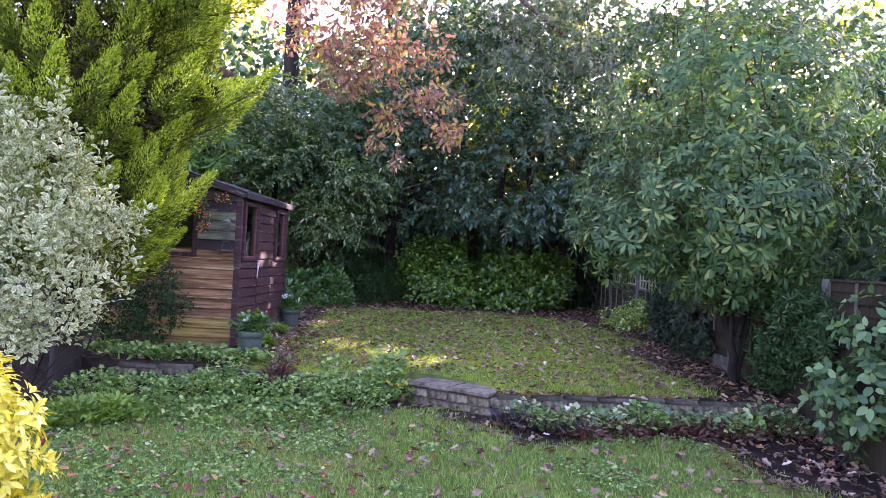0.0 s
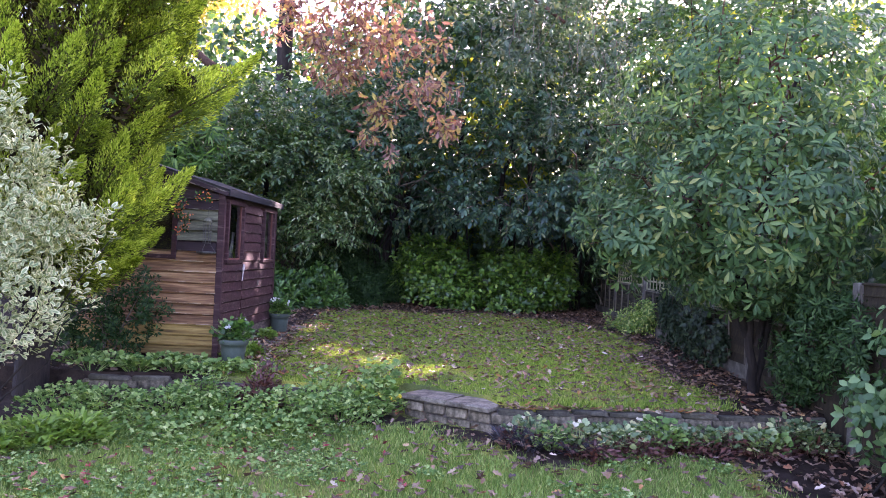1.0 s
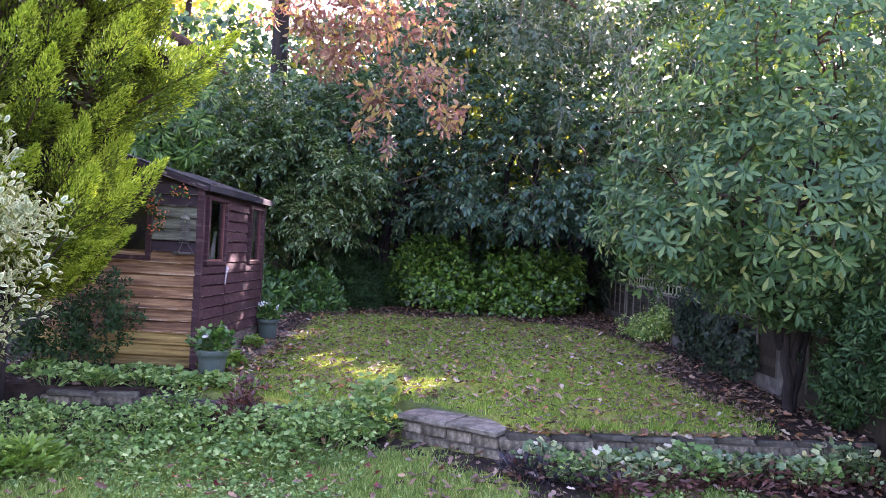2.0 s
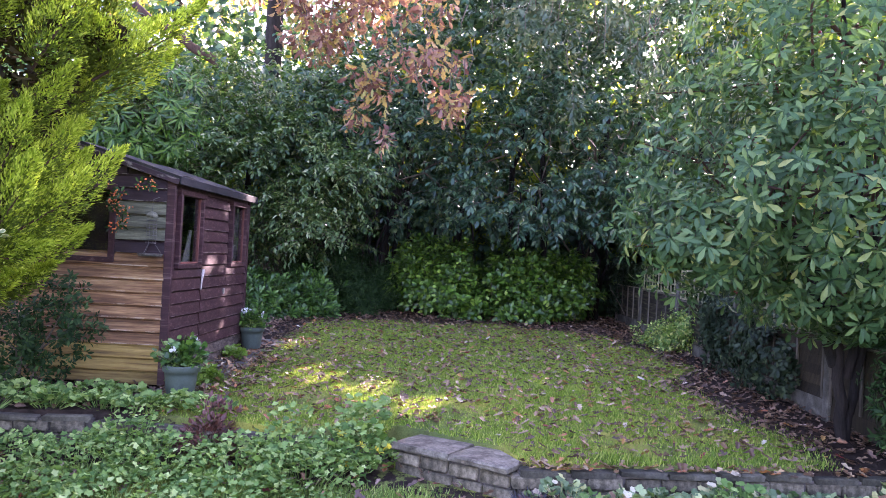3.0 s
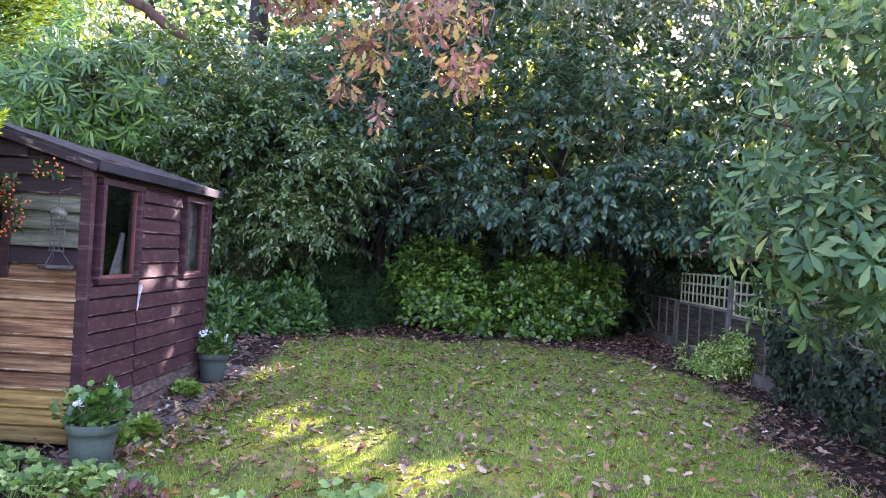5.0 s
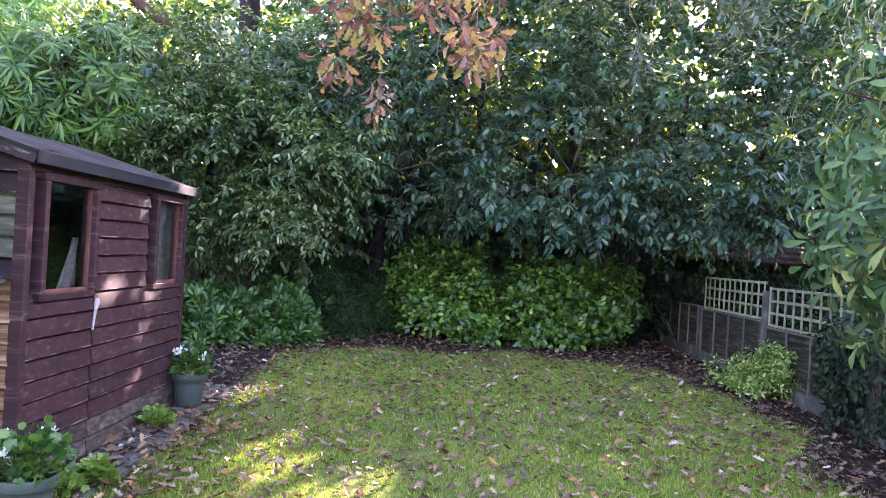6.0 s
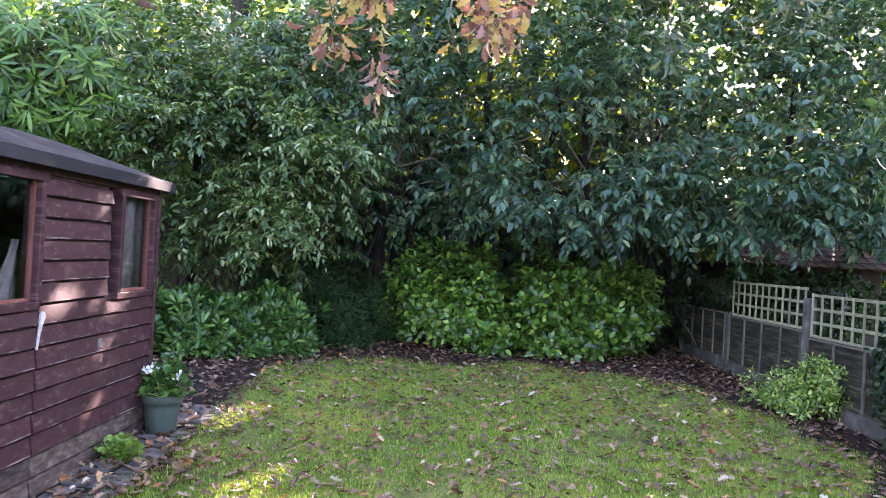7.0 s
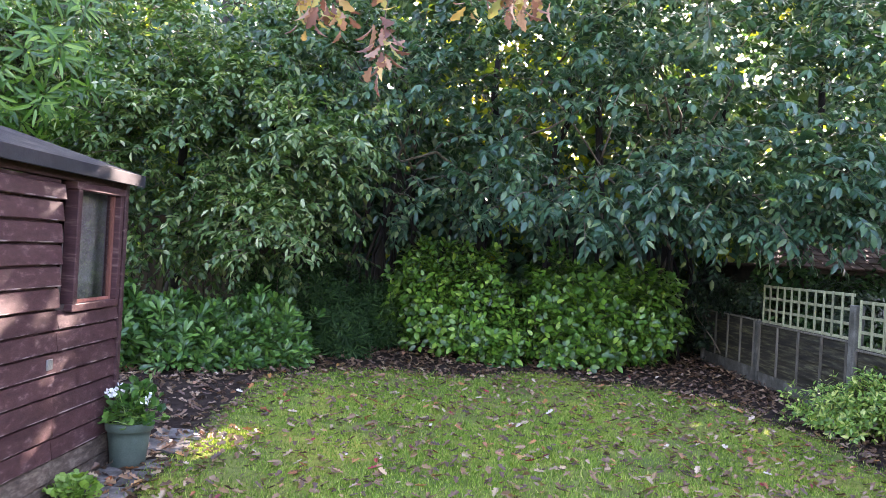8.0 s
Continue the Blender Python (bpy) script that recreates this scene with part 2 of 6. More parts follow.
M_fence = surface_mat("fence_slat", [(0.25, (0.009, 0.008, 0.004)), (0.48, (0.028, 0.023, 0.013)), (0.6, (0.07, 0.064, 0.032)), (0.78, (0.17, 0.16, 0.08))], 5, 0.85, 60, 0.5, 0.006, (0.6, 0.6, 6), 0.3)
M_batten = surface_mat("fence_batten", [(0.25, (0.05, 0.042, 0.03)), (0.75, (0.16, 0.14, 0.1))], 7, 0.85, 60, 0.5, 0.005, (6, 6, 0.8))
M_trellis = surface_mat("pale_trellis", [(0.25, (0.12, 0.122, 0.06)), (0.75, (0.3, 0.295, 0.17))], 9, 0.8, 60, 0.4, 0.004)
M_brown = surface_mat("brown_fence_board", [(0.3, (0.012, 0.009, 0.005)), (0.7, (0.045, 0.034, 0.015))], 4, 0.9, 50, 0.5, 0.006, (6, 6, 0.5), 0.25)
M_slate = surface_mat("paving_stone", [(0.25, (0.055, 0.05, 0.04)), (0.5, (0.12, 0.11, 0.092)), (0.75, (0.22, 0.2, 0.17))], 8, 0.85, 60, 0.5, 0.008, vary=0.2)
M_render = surface_mat("stained_wall", [(0.3, (0.022, 0.018, 0.012)), (0.6, (0.06, 0.048, 0.034)), (0.85, (0.24, 0.21, 0.17))], 5, 0.9, 60, 0.4, 0.006)
M_tile = surface_mat("roof_tile", [(0.3, (0.06, 0.04, 0.03)), (0.7, (0.16, 0.1, 0.075))], 6, 0.85, 60, 0.5, 0.008, vary=0.2)
M_curtain = surface_mat("pale_cloth", [(0.3, (0.17, 0.155, 0.14)), (0.7, (0.33, 0.3, 0.27))], 6, 0.9, 60, 0.3, 0.004)
M_frame_red = surface_mat("red_brown_wood", [(0.3, (0.13, 0.045, 0.03)), (0.7, (0.26, 0.1, 0.07))], 6, 0.6, 60, 0.3, 0.004, (4, 4, 0.6))
M_inside = surface_mat("bare_inside_board", [(0.3, (0.03, 0.022, 0.016)), (0.7, (0.075, 0.055, 0.04))], 5, 0.85, 60, 0.4, 0.004)

M_lowboard = surface_mat("bare_splashed_board", [(0.3, (0.03, 0.02, 0.015)), (0.5, (0.085, 0.06, 0.042)), (0.72, (0.2, 0.16, 0.115))], 4, 0.75, 60, 0.6, 0.006, (2.5, 0.6, 8), 0.3)
M_peg = surface_mat("pale_bare_wood", [(0.3, (0.32, 0.27, 0.23)), (0.7, (0.55, 0.5, 0.45))], 12, 0.8, 80, 0.3, 0.003)


def peeled_edges(mat, pale, reach):
    """Bare pale wood where the paint has flaked off along the lower edge of a board."""
    nt = mat.node_tree
    p = nt.nodes["Principled BSDF"]
    old = p.inputs["Base Color"].links[0].from_socket
    tc, sep, edge, both = (nt.nodes.new(k) for k in ("ShaderNodeTexCoord", "ShaderNodeSeparateXYZ", "ShaderNodeMath", "ShaderNodeMath"))
    nt.links.new(tc.outputs["Object"], sep.inputs[0])
    edge.operation, both.operation = "LESS_THAN", "MULTIPLY"
    nt.links.new(sep.outputs[2], edge.inputs[0])
    edge.inputs[1].default_value = reach
    nt.links.new(edge.outputs[0], both.inputs[0])
    nt.links.new(ramp(nt, noise_of(nt, 4, 4, 0.7, (1.2, 1, 3)), [(0.5, (0, 0, 0)), (0.6, (0.85, 0.85, 0.85))]), both.inputs[1])
    nt.links.new(mixed(nt, both.outputs[0], old, pale), p.inputs["Base Color"])


peeled_edges(M_paint, (0.36, 0.29, 0.26), 0.009)
peeled_edges(M_paint_top, (0.3, 0.26, 0.2), 0.009)
peeled_edges(M_bare, (0.6, 0.45, 0.3), 0.012)

M_glass, _nt, _p = nodes_of("window_glass")
_p.inputs["Roughness"].default_value, _p.inputs["Transmission Weight"].default_value, _p.inputs["IOR"].default_value = 0.02, 1.0, 1.45
_p.inputs["Base Color"].default_value = (0.9, 0.9, 0.9, 1)

M_lawn, _nt, _p = nodes_of("mossy_turf")
_a, _b, _c = noise_of(_nt, 0.9, 5, 0.6), noise_of(_nt, 9, 5, 0.7), noise_of(_nt, 120, 3)
_col = ramp(_nt, _a, [(0.3, (0.1, 0.14, 0.04)), (0.5, (0.19, 0.22, 0.05)), (0.7, (0.36, 0.34, 0.05))])
_col = mixed(_nt, ramp(_nt, _b, [(0.5, (0, 0, 0)), (0.72, (0.75, 0.75, 0.75))]), _col, (0.06, 0.05, 0.025))
_col = mixed(_nt, 0.6, _col, ramp(_nt, _c, [(0.3, (0.25, 0.25, 0.25)), (0.7, (0.75, 0.75, 0.75))]), "OVERLAY")
_soil = ramp(_nt, noise_of(_nt, 9, 5, 0.65), [(0.3, (0.018, 0.012, 0.009)), (0.7, (0.06, 0.042, 0.03))])
_at, _add = _nt.nodes.new("ShaderNodeAttribute"), _nt.nodes.new("ShaderNodeMath")
_at.attribute_name, _add.operation = "soil", "ADD"
_nt.links.new(_at.outputs["Fac"], _add.inputs[0])
_nt.links.new(ramp(_nt, noise_of(_nt, 14, 5, 0.7), [(0.3, (0, 0, 0)), (0.7, (1, 1, 1))]), _add.inputs[1])
_half = _nt.nodes.new("ShaderNodeMath")
_half.operation = "MULTIPLY"
_half.inputs[1].default_value = 0.5
_nt.links.new(_add.outputs[0], _half.inputs[0])
_col = mixed(_nt, ramp(_nt, _half.outputs[0], [(0.44, (0, 0, 0)), (0.56, (1, 1, 1))]), _col, _soil)
_nt.links.new(_col, _p.inputs["Base Color"])
_p.inputs["Roughness"].default_value, _p.inputs["Specular IOR Level"].default_value = 0.95, 0.1
bump(_nt, _p, _c, 0.9, 0.02)


# ---- mesh helpers ----
rng = np.random.default_rng(7)


def np_mesh(name, verts, tris, mats, slots=None, smooth=False):
    verts, tris = np.asarray(verts, np.float32), np.asarray(tris, np.int32)
    me = bpy.data.meshes.new(name)
    me.vertices.add(len(verts))
    me.vertices.foreach_set("co", verts.ravel())
    me.loops.add(tris.size)
    me.loops.foreach_set("vertex_index", tris.ravel())
    me.polygons.add(len(tris))
    me.polygons.foreach_set("loop_start", np.arange(len(tris), dtype=np.int32) * tris.shape[1])
    for m in mats:
        me.materials.append(m)
    if slots is not None:
        me.polygons.foreach_set("material_index", np.asarray(slots, np.int32))
    me.polygons.foreach_set("use_smooth", np.full(len(tris), smooth))
    me.update(calc_edges=True)
    return me


def bm_mesh(name, bm, mats):
    me = bpy.data.meshes.new(name)
    bmesh.ops.recalc_face_normals(bm, faces=bm.faces)
    bm.to_mesh(me)
    bm.free()
    for m in mats:
        me.materials.append(m)
    return me


def thing(name, at, label, category, group="", kind=""):
    ob = new(name)
    ob.location = at
    ob.empty_display_size = 0.1
    return tagged(ob, label, category, group, kind)


def part(name, mesh, parent, label="", at=None, kind=""):
    """A mesh part under a thing or a part; at is in the parent's own space."""
    ob = new(name, mesh)
    ob.parent = parent
    if at is not None:
        ob.matrix_local = at if isinstance(at, Matrix) else Matrix.Translation(at)
    return tagged(ob, label, kind=kind)


def box(bm, x0, x1, y0, y1, z0, z1, bevel=0.0, m=None):
    mat = Matrix.Translation(((x0 + x1) / 2, (y0 + y1) / 2, (z0 + z1) / 2)) @ Matrix.Diagonal((x1 - x0, y1 - y0, z1 - z0, 1))
    if m is not None:
        mat = m @ mat
    made = bmesh.ops.create_cube(bm, size=1, matrix=mat)["verts"]
    if bevel:
        edges = list({e for v in made for e in v.link_edges})
        bmesh.ops.bevel(bm, geom=edges, offset=bevel, segments=1, affect="EDGES")


def box_mesh(name, mat, x0, x1, y0, y1, z0, z1, bevel=0.0, m=None):
    bm = bmesh.new()
    box(bm, x0, x1, y0, y1, z0, z1, bevel, m)
    return bm_mesh(name, bm, [mat])


def tubes(paths, sides=7):
    """Tapered tubes along lists of (point, radius), as verts and tris."""
    V, T, base = [], [], 0
    ang = np.arange(sides) * 2 * math.pi / sides
    for path in paths:
        P = np.array([p for p, _ in path], float)
        R = np.array([r for _, r in path], float)
        D = np.gradient(P, axis=0)
        D /= np.linalg.norm(D, axis=1, keepdims=True) + 1e-9
        up = np.where(np.abs(D[:, 2:3]) > 0.9, np.array([[1.0, 0, 0]]), np.array([[0, 0, 1.0]]))
        A = np.cross(D, up)
        A /= np.linalg.norm(A, axis=1, keepdims=True)
        B = np.cross(D, A)
        ring = P[:, None] + R[:, None, None] * (A[:, None] * np.cos(ang)[None, :, None] + B[:, None] * np.sin(ang)[None, :, None])
        n = len(P)
        V.append(ring.reshape(-1, 3))
        for i in range(n - 1):
            for j in range(sides):
                a, b = base + i * sides + j, base + i * sides + (j + 1) % sides
                T += [(a, b, b + sides), (a, b + sides, a + sides)]
        for j in range(1, sides - 1):
            T.append((base + (n - 1) * sides, base + (n - 1) * sides + j, base + (n - 1) * sides + j + 1))
        base += n * sides
    return np.concatenate(V), np.array(T)


def wander(a, b, n=7, wob=0.1, sag=0.0):
    """A crooked line from a to b."""
    a, b = np.array(a, float), np.array(b, float)
    s = np.linspace(0, 1, n)[:, None]
    P = a + (b - a) * s
    P[1:-1] += rng.normal(0, wob, (n - 2, 3))
    P[:, 2] += sag * np.sin(s[:, 0] * math.pi)
    return P


def limb(a, b, r0, r1, n=7, wob=0.1, sag=0.0):
    return [(p, r) for p, r in zip(wander(a, b, n, wob, sag), np.linspace(r0, r1, n))]


def leaf_shape(stations, fold=0.25, curl=0.25, rim=None):
    """A leaf of length 1 along y: a row of (y, half width), folded along its midrib and curled down. rim: the share of the width taken by a margin."""
    V, T, S = [(0, 0, 0)], [], []
    if rim is None:
        for y, w in stations:
            z = -curl * y * y
            V += [(-w, y, z + fold * w), (0, y, z), (w, y, z + fold * w)]
        V.append((0, 1, -curl))
        k = len(stations)
        T += [(0, 2, 1), (0, 3, 2)]
        for i in range(k - 1):
            a, b = 1 + 3 * i, 4 + 3 * i
            T += [(a, a + 1, b + 1), (a, b + 1, b), (a + 1, a + 2, b + 2), (a + 1, b + 2, b + 1)]
        a, t = 1 + 3 * (k - 1), 1 + 3 * k
        T += [(a, a + 1, t), (a + 1, a + 2, t)]
        S = [0] * len(T)
    else:
        for y, w in stations:
            z, q = -curl * y * y, w * (1 - rim)
            V += [(-w, y, z + fold * w), (-q, y, z + fold * q), (q, y, z + fold * q), (w, y, z + fold * w)]
        V.append((0, 1, -curl))
        k = len(stations)
        T += [(0, 2, 1), (0, 3, 2), (0, 4, 3)]
        S += [1, 0, 1]
        for i in range(k - 1):
            a, b = 1 + 4 * i, 5 + 4 * i
            for j in range(3):
                T += [(a + j, a + j + 1, b + j + 1), (a + j, b + j + 1, b + j)]
                S += [0 if j == 1 else 1] * 2
        a, t = 1 + 4 * (k - 1), 1 + 4 * k
        T += [(a, a + 1, t), (a + 1, a + 2, t), (a + 2, a + 3, t)]
        S += [1, 1, 1]
    return np.array(V, float), np.array(T), np.array(S)


def round_leaf(lobes=5, depth=0.3, cup=0.15):
    """A round lobed leaf on its stalk's end, about 1 across."""
    V, T, n = [(0, 0.5, -cup * 0.3)], [], lobes * 2
    for i in range(n):
        a, r = -math.pi / 2 + (i + 0.5) * 2 * math.pi / n, 0.5 * (1 if i % 2 else 1 - depth)
        V.append((r * math.cos(a), 0.5 + r * math.sin(a), cup * (0.5 - abs(i % 4 - 1.5) * 0.4)))
    for i in range(n):
        T.append((0, 1 + i, 1 + (i + 1) % n))
    return np.array(V), np.array(T), np.zeros(n, int)


L_OBOVATE = leaf_shape([(0.3, 0.085), (0.62, 0.165), (0.86, 0.115)], 0.3, 0.3)
L_SPOON = leaf_shape([(0.45, 0.125), (0.8, 0.165)], 0.3, 0.25)
L_MID = leaf_shape([(0.35, 0.14), (0.75, 0.13)], 0.35, 0.3)
L_HANG = leaf_shape([(0.32, 0.2), (0.7, 0.2)], 0.3, 0.3)
L_OVATE = leaf_shape([(0.2, 0.14), (0.5, 0.21), (0.78, 0.13)], 0.3, 0.2)
L_NARROW = leaf_shape([(0.3, 0.08), (0.75, 0.07)], 0.3, 0.3)
L_BROAD = leaf_shape([(0.28, 0.27), (0.68, 0.25)], 0.25, 0.2)
L_VARIEG = leaf_shape([(0.3, 0.21), (0.72, 0.2)], 0.3, 0.15, rim=0.42)
L_OAK = leaf_shape([(0.15, 0.1), (0.26, 0.075), (0.42, 0.23), (0.52, 0.13), (0.68, 0.25), (0.79, 0.13), (0.9, 0.13)], 0.4, 0.35)
L_CURLED = leaf_shape([(0.22, 0.22), (0.36, 0.11), (0.55, 0.32), (0.67, 0.14), (0.82, 0.25)], 0.55, -0.25)
L_LITTER = leaf_shape([(0.25, 0.24), (0.45, 0.14), (0.7, 0.3)], 0.55, -0.25)
L_MAPLE = round_leaf(5, 0.55, 0.25)
L_ROUND = round_leaf(7, 0.2, 0.25)
L_LOBED = round_leaf(5, 0.4, 0.3)
L_WIDE = leaf_shape([(0.45, 0.42)], 0.25, 0.2)
L_FAR = (np.array([(0, 0, 0), (-0.42, 0.5, 0.08), (0.42, 0.5, 0.08), (0, 1, -0.1)], float), np.array([(0, 2, 3), (0, 3, 1)]), np.zeros(2, int))
L_STRAP = leaf_shape([(0.5, 0.035)], 0.3, 0.5)
L_SMALL = leaf_shape([(0.45, 0.22)], 0.3, 0.2)
L_PETAL = round_leaf(5, 0.2, 0.4)


def unit(a):
    return a / (np.linalg.norm(a, axis=-1, keepdims=True) + 1e-9)


def frames_of(D, N):
    D = unit(D)
    X = unit(np.cross(D, N))
    return X, D, np.cross(X, D)


def scatter(shape, P, D, N, S):
    """Copies of a leaf shape at P, along D, facing N, of length S, joined."""
    V, T, slot = shape
    X, Y, Z = frames_of(D, N)
    S = np.broadcast_to(np.asarray(S, float), (len(P),))[:, None, None]
    out = P[:, None] + S * (V[None, :, 0:1] * X[:, None] + V[None, :, 1:2] * Y[:, None] + V[None, :, 2:3] * Z[:, None])
    tri = T[None] + (np.arange(len(P)) * len(V))[:, None, None]
    return out.reshape(-1, 3), tri.reshape(-1, 3), np.tile(slot, len(P))


def leaves(parent, base, shape, mats, P, D, N, S, single=300, near=None, name="leaf", rest="foliage", label=""):
    """The leaves of a plant: those nearest to a place as parts of their own, all others joined."""
    P, D, N = np.asarray(P), np.asarray(D), np.asarray(N)
    S = np.broadcast_to(np.asarray(S, float), (len(P),))
    base = np.array(base, float)
    order = np.argsort(np.linalg.norm(P - np.array(near, float), axis=1)) if near is not None else np.arange(len(P))
    one, many = order[:single], order[single:]
    X, Y, Z = frames_of(D[one], N[one])
    if len(one):
        me = np_mesh(name, *shape[:2], mats, shape[2], True)
        for i, k in enumerate(one):
            s = S[k]
            m = Matrix((
                (X[i, 0] * s, Y[i, 0] * s, Z[i, 0] * s, P[k, 0] - base[0]),
                (X[i, 1] * s, Y[i, 1] * s, Z[i, 1] * s, P[k, 1] - base[1]),
                (X[i, 2] * s, Y[i, 2] * s, Z[i, 2] * s, P[k, 2] - base[2]),
                (0, 0, 0, 1)))
            part(name, me, parent, at=m)
    if len(many):
        V, T, slots = scatter(shape, P[many] - base, D[many], N[many], S[many])
        part(rest, np_mesh(rest, V, T, mats, slots, True), parent, label, kind="stuff")


def ripple(D, k, seed):
    """A smooth uneven function of direction or place, about -1 to 1."""
    r = np.random.default_rng(seed)
    out = np.zeros(len(D))
    for i in range(7):
        w = r.normal(0, k * (1 + 0.35 * i), 3)
        out += np.sin(D @ w + r.uniform(0, 6.3)) / (1 + 0.3 * i)
    return out / 2.6


SUN = np.array(SUN_DIR)
# chosen sun patches: target and radius of each beam cut through the foliage
GAPS = [((-0.5, 10.2, 0.0), 0.25), ((-0.85, 10.55, 0.0), 0.17), ((-1.15, 10.9, 0.0), 0.26), ((-1.5, 11.35, 0.02), 0.16), ((-1.75, 11.8, 0.05), 0.22), ((-2.4, 13.4, 0.1), 0.22), ((-2.9, 11.4, 1.02), 0.09), ((-2.9, 11.9, 1.04), 0.095), ((-2.9, 12.35, 1.08), 0.09), ((-2.9, 12.2, 0.8), 0.07), ((-2.9, 12.15, 0.5), 0.075), ((-2.82, 12.8, 1.95), 0.12)]


def sunlit_gap(P):
    """True inside beams cut clear of leaves so that sun reaches chosen spots on the lawn and the shed."""
    hole = np.zeros(len(P), bool)
    for at, r in GAPS:
        w = P - np.array(at)
        along = w @ SUN
        off = np.linalg.norm(w - along[:, None] * SUN, axis=1)
        hole |= (off < r + 0.03) & (along > 0)
    return hole


def crown(blobs, n, depth=0.45, lump=0.16, k=3.0, seed=1, keep=None):
    """Places and outward directions in the outer layer of a crown made of ellipsoids (x, y, z, rx, ry, rz)."""
    r = np.random.default_rng(seed)
    B = np.array(blobs, float)
    area = (B[:, 3] * B[:, 4] + B[:, 4] * B[:, 5] + B[:, 3] * B[:, 5])
    pick = r.choice(len(B), n, p=area / area.sum())
    d = unit(r.normal(0, 1, (n, 3)))
    f = 1 - depth * r.uniform(0, 1, n) ** 1.7
    f = f * (1 + lump * ripple(d * 1.0 + B[pick, :3] * 0.7, k, seed))
    P = B[pick, :3] + d * B[pick, 3:] * f[:, None]
    ok = np.ones(n, bool)
    for i, b in enumerate(B):
        q = np.linalg.norm((P - b[:3]) / b[3:], axis=1)
        ok &= (pick == i) | (q > 1 - depth * 0.9)
    if keep is not None:
        ok &= keep(P)
    N = unit(d / B[pick, 3:])
    return P[ok], N[ok]


def whorls(P, A, per, angle, droop, seed, spread=0.02, jitter=0.35):
    """Leaves set round each shoot's end: place, direction and facing."""
    r = np.random.default_rng(seed)
    n = len(P)
    A = unit(A)
    u = unit(np.cross(A, unit(r.normal(0, 1, (n, 3)))))
    v = np.cross(A, u)
    ph = (np.arange(per) * 2.4)[None] + r.uniform(0, 6.3, (n, 1))
    th = angle + r.normal(0, jitter, (n, per))
    rad = u[:, None] * np.cos(ph)[..., None] + v[:, None] * np.sin(ph)[..., None]
    D = A[:, None] * np.cos(th)[..., None] + rad * np.sin(th)[..., None]
    D[..., 2] -= droop
    D = unit(D)
    N = A[:, None] * np.sin(th)[..., None] - rad * np.cos(th)[..., None]
    Q = P[:, None] + rad * spread + A[:, None] * r.uniform(-2.5, 0.5, (n, per))[..., None] * spread
    return Q.reshape(-1, 3), D.reshape(-1, 3), N.reshape(-1, 3)


# ---- ground ----
def wall_y(x):
    """The line of the low retaining wall between the lower and the upper lawn."""
    return np.interp(x, [-30, -3.7, -2.9, -0.6, 0.25, 0.6, 3.5, 30], [9.2, 9.2, 9.33, 9.06, 8.54, 8.56, 8.92, 9.0])


def step_y(x):
    """Where the upper ground begins: behind the wall, and behind the two broad slabs."""
    x = np.asarray(x, float)
    return wall_y(x) + 0.36 * np.interp(x, [-0.66, -0.6, 0.24, 0.34], [0, 1, 1, 0])


def upper_z(x, y):
    return 0.025 * np.clip(y - 9.9, 0, 8.5) + 0.02 * np.sin(x * 0.9 + 1) * np.sin(y * 0.7) - 0.02


def lower_z(x, y):
    return -0.25 - 0.13 * np.clip((wall_y(x) - y) / 1.0, 0, 1) + 0.015 * np.sin(x * 1.3) * np.sin(y * 1.1)


def ground_z(x, y):
    x, y = np.asarray(x, float), np.asarray(y, float)
    return np.where(y > step_y(x) + 0.1, upper_z(x, y), lower_z(x, y))


def bare(x, y):
    """True where soil and leaf litter take the place of turf."""
    x, y = np.asarray(x, float), np.asarray(y, float)
    wob = 0.18 * np.sin(x * 2.1 + y * 1.3) + 0.12 * np.sin(x * 4.7 - y * 3.9)
    wy = wall_y(x)
    up = y > wy
    right = np.interp(y, [8.5, 11, 14, 16.5], [2.3, 2.42, 2.52, 2.2])
    back = np.interp(x, [-6, -3.2, -1.4, 0.3, 2.4], [15.2, 15.7, 16.7, 17.1, 16.2])
    b_up = (x + wob > right) | (y + wob > back) | (x + 0.4 * wob < -2.5)
    b_low = (y > wy + 0.6 * wob - np.interp(x, [-0.7, -0.5, 0.2, 0.5], [0.35, 0.2, 0.25, 0.62])) | (x + wob < -3.5) | (x + wob > np.interp(y, [5, 7, 8.2], [3.2, 2.75, 2.3]))
    return np.where(up, b_up, b_low)


def ground():
    xs = np.concatenate([[-400, -120, -50, -25, -14, -9], np.arange(-6, 5.01, 0.1), [7, 10, 15, 28, 60, 130, 400]])
    off = np.concatenate([[-400, -120, -50, -25, -14], np.arange(-9, -0.05, 0.1), [0.06, 0.085], np.arange(0.2, 11.6, 0.1), [13, 16, 22, 35, 60, 130, 400]])
    X, O = np.meshgrid(xs, off)
    Y = step_y(X) + O
    Z = np.where(O > 0.07, upper_z(X, Y), lower_z(X, Y)) + 0.006 * np.sin(X * 9 + Y * 4) * np.sin(Y * 8.3)
    V = np.stack([X, Y, Z], -1).reshape(-1, 3)
    nx = len(xs)
    i, j = np.meshgrid(np.arange(len(off) - 1), np.arange(nx - 1), indexing="ij")
    a = (i * nx + j).ravel()
    Q = np.stack([a, a + 1, a + nx + 1, a + nx], -1)
    me = np_mesh("ground", V, Q, [M_lawn], None, True)
    share = np.mean([bare(V[:, 0] + rng.normal(0, 0.12, len(V)), V[:, 1] + rng.normal(0, 0.12, len(V))) for _ in range(12)], 0)
    me.attributes.new("soil", "FLOAT", "POINT").data.foreach_set("value", share.astype(np.float32))
    ob = new("ground", me)
    tagged(ob, "mossy garden turf with bare soil under the shrubs", "ground", kind="structure")


ground()


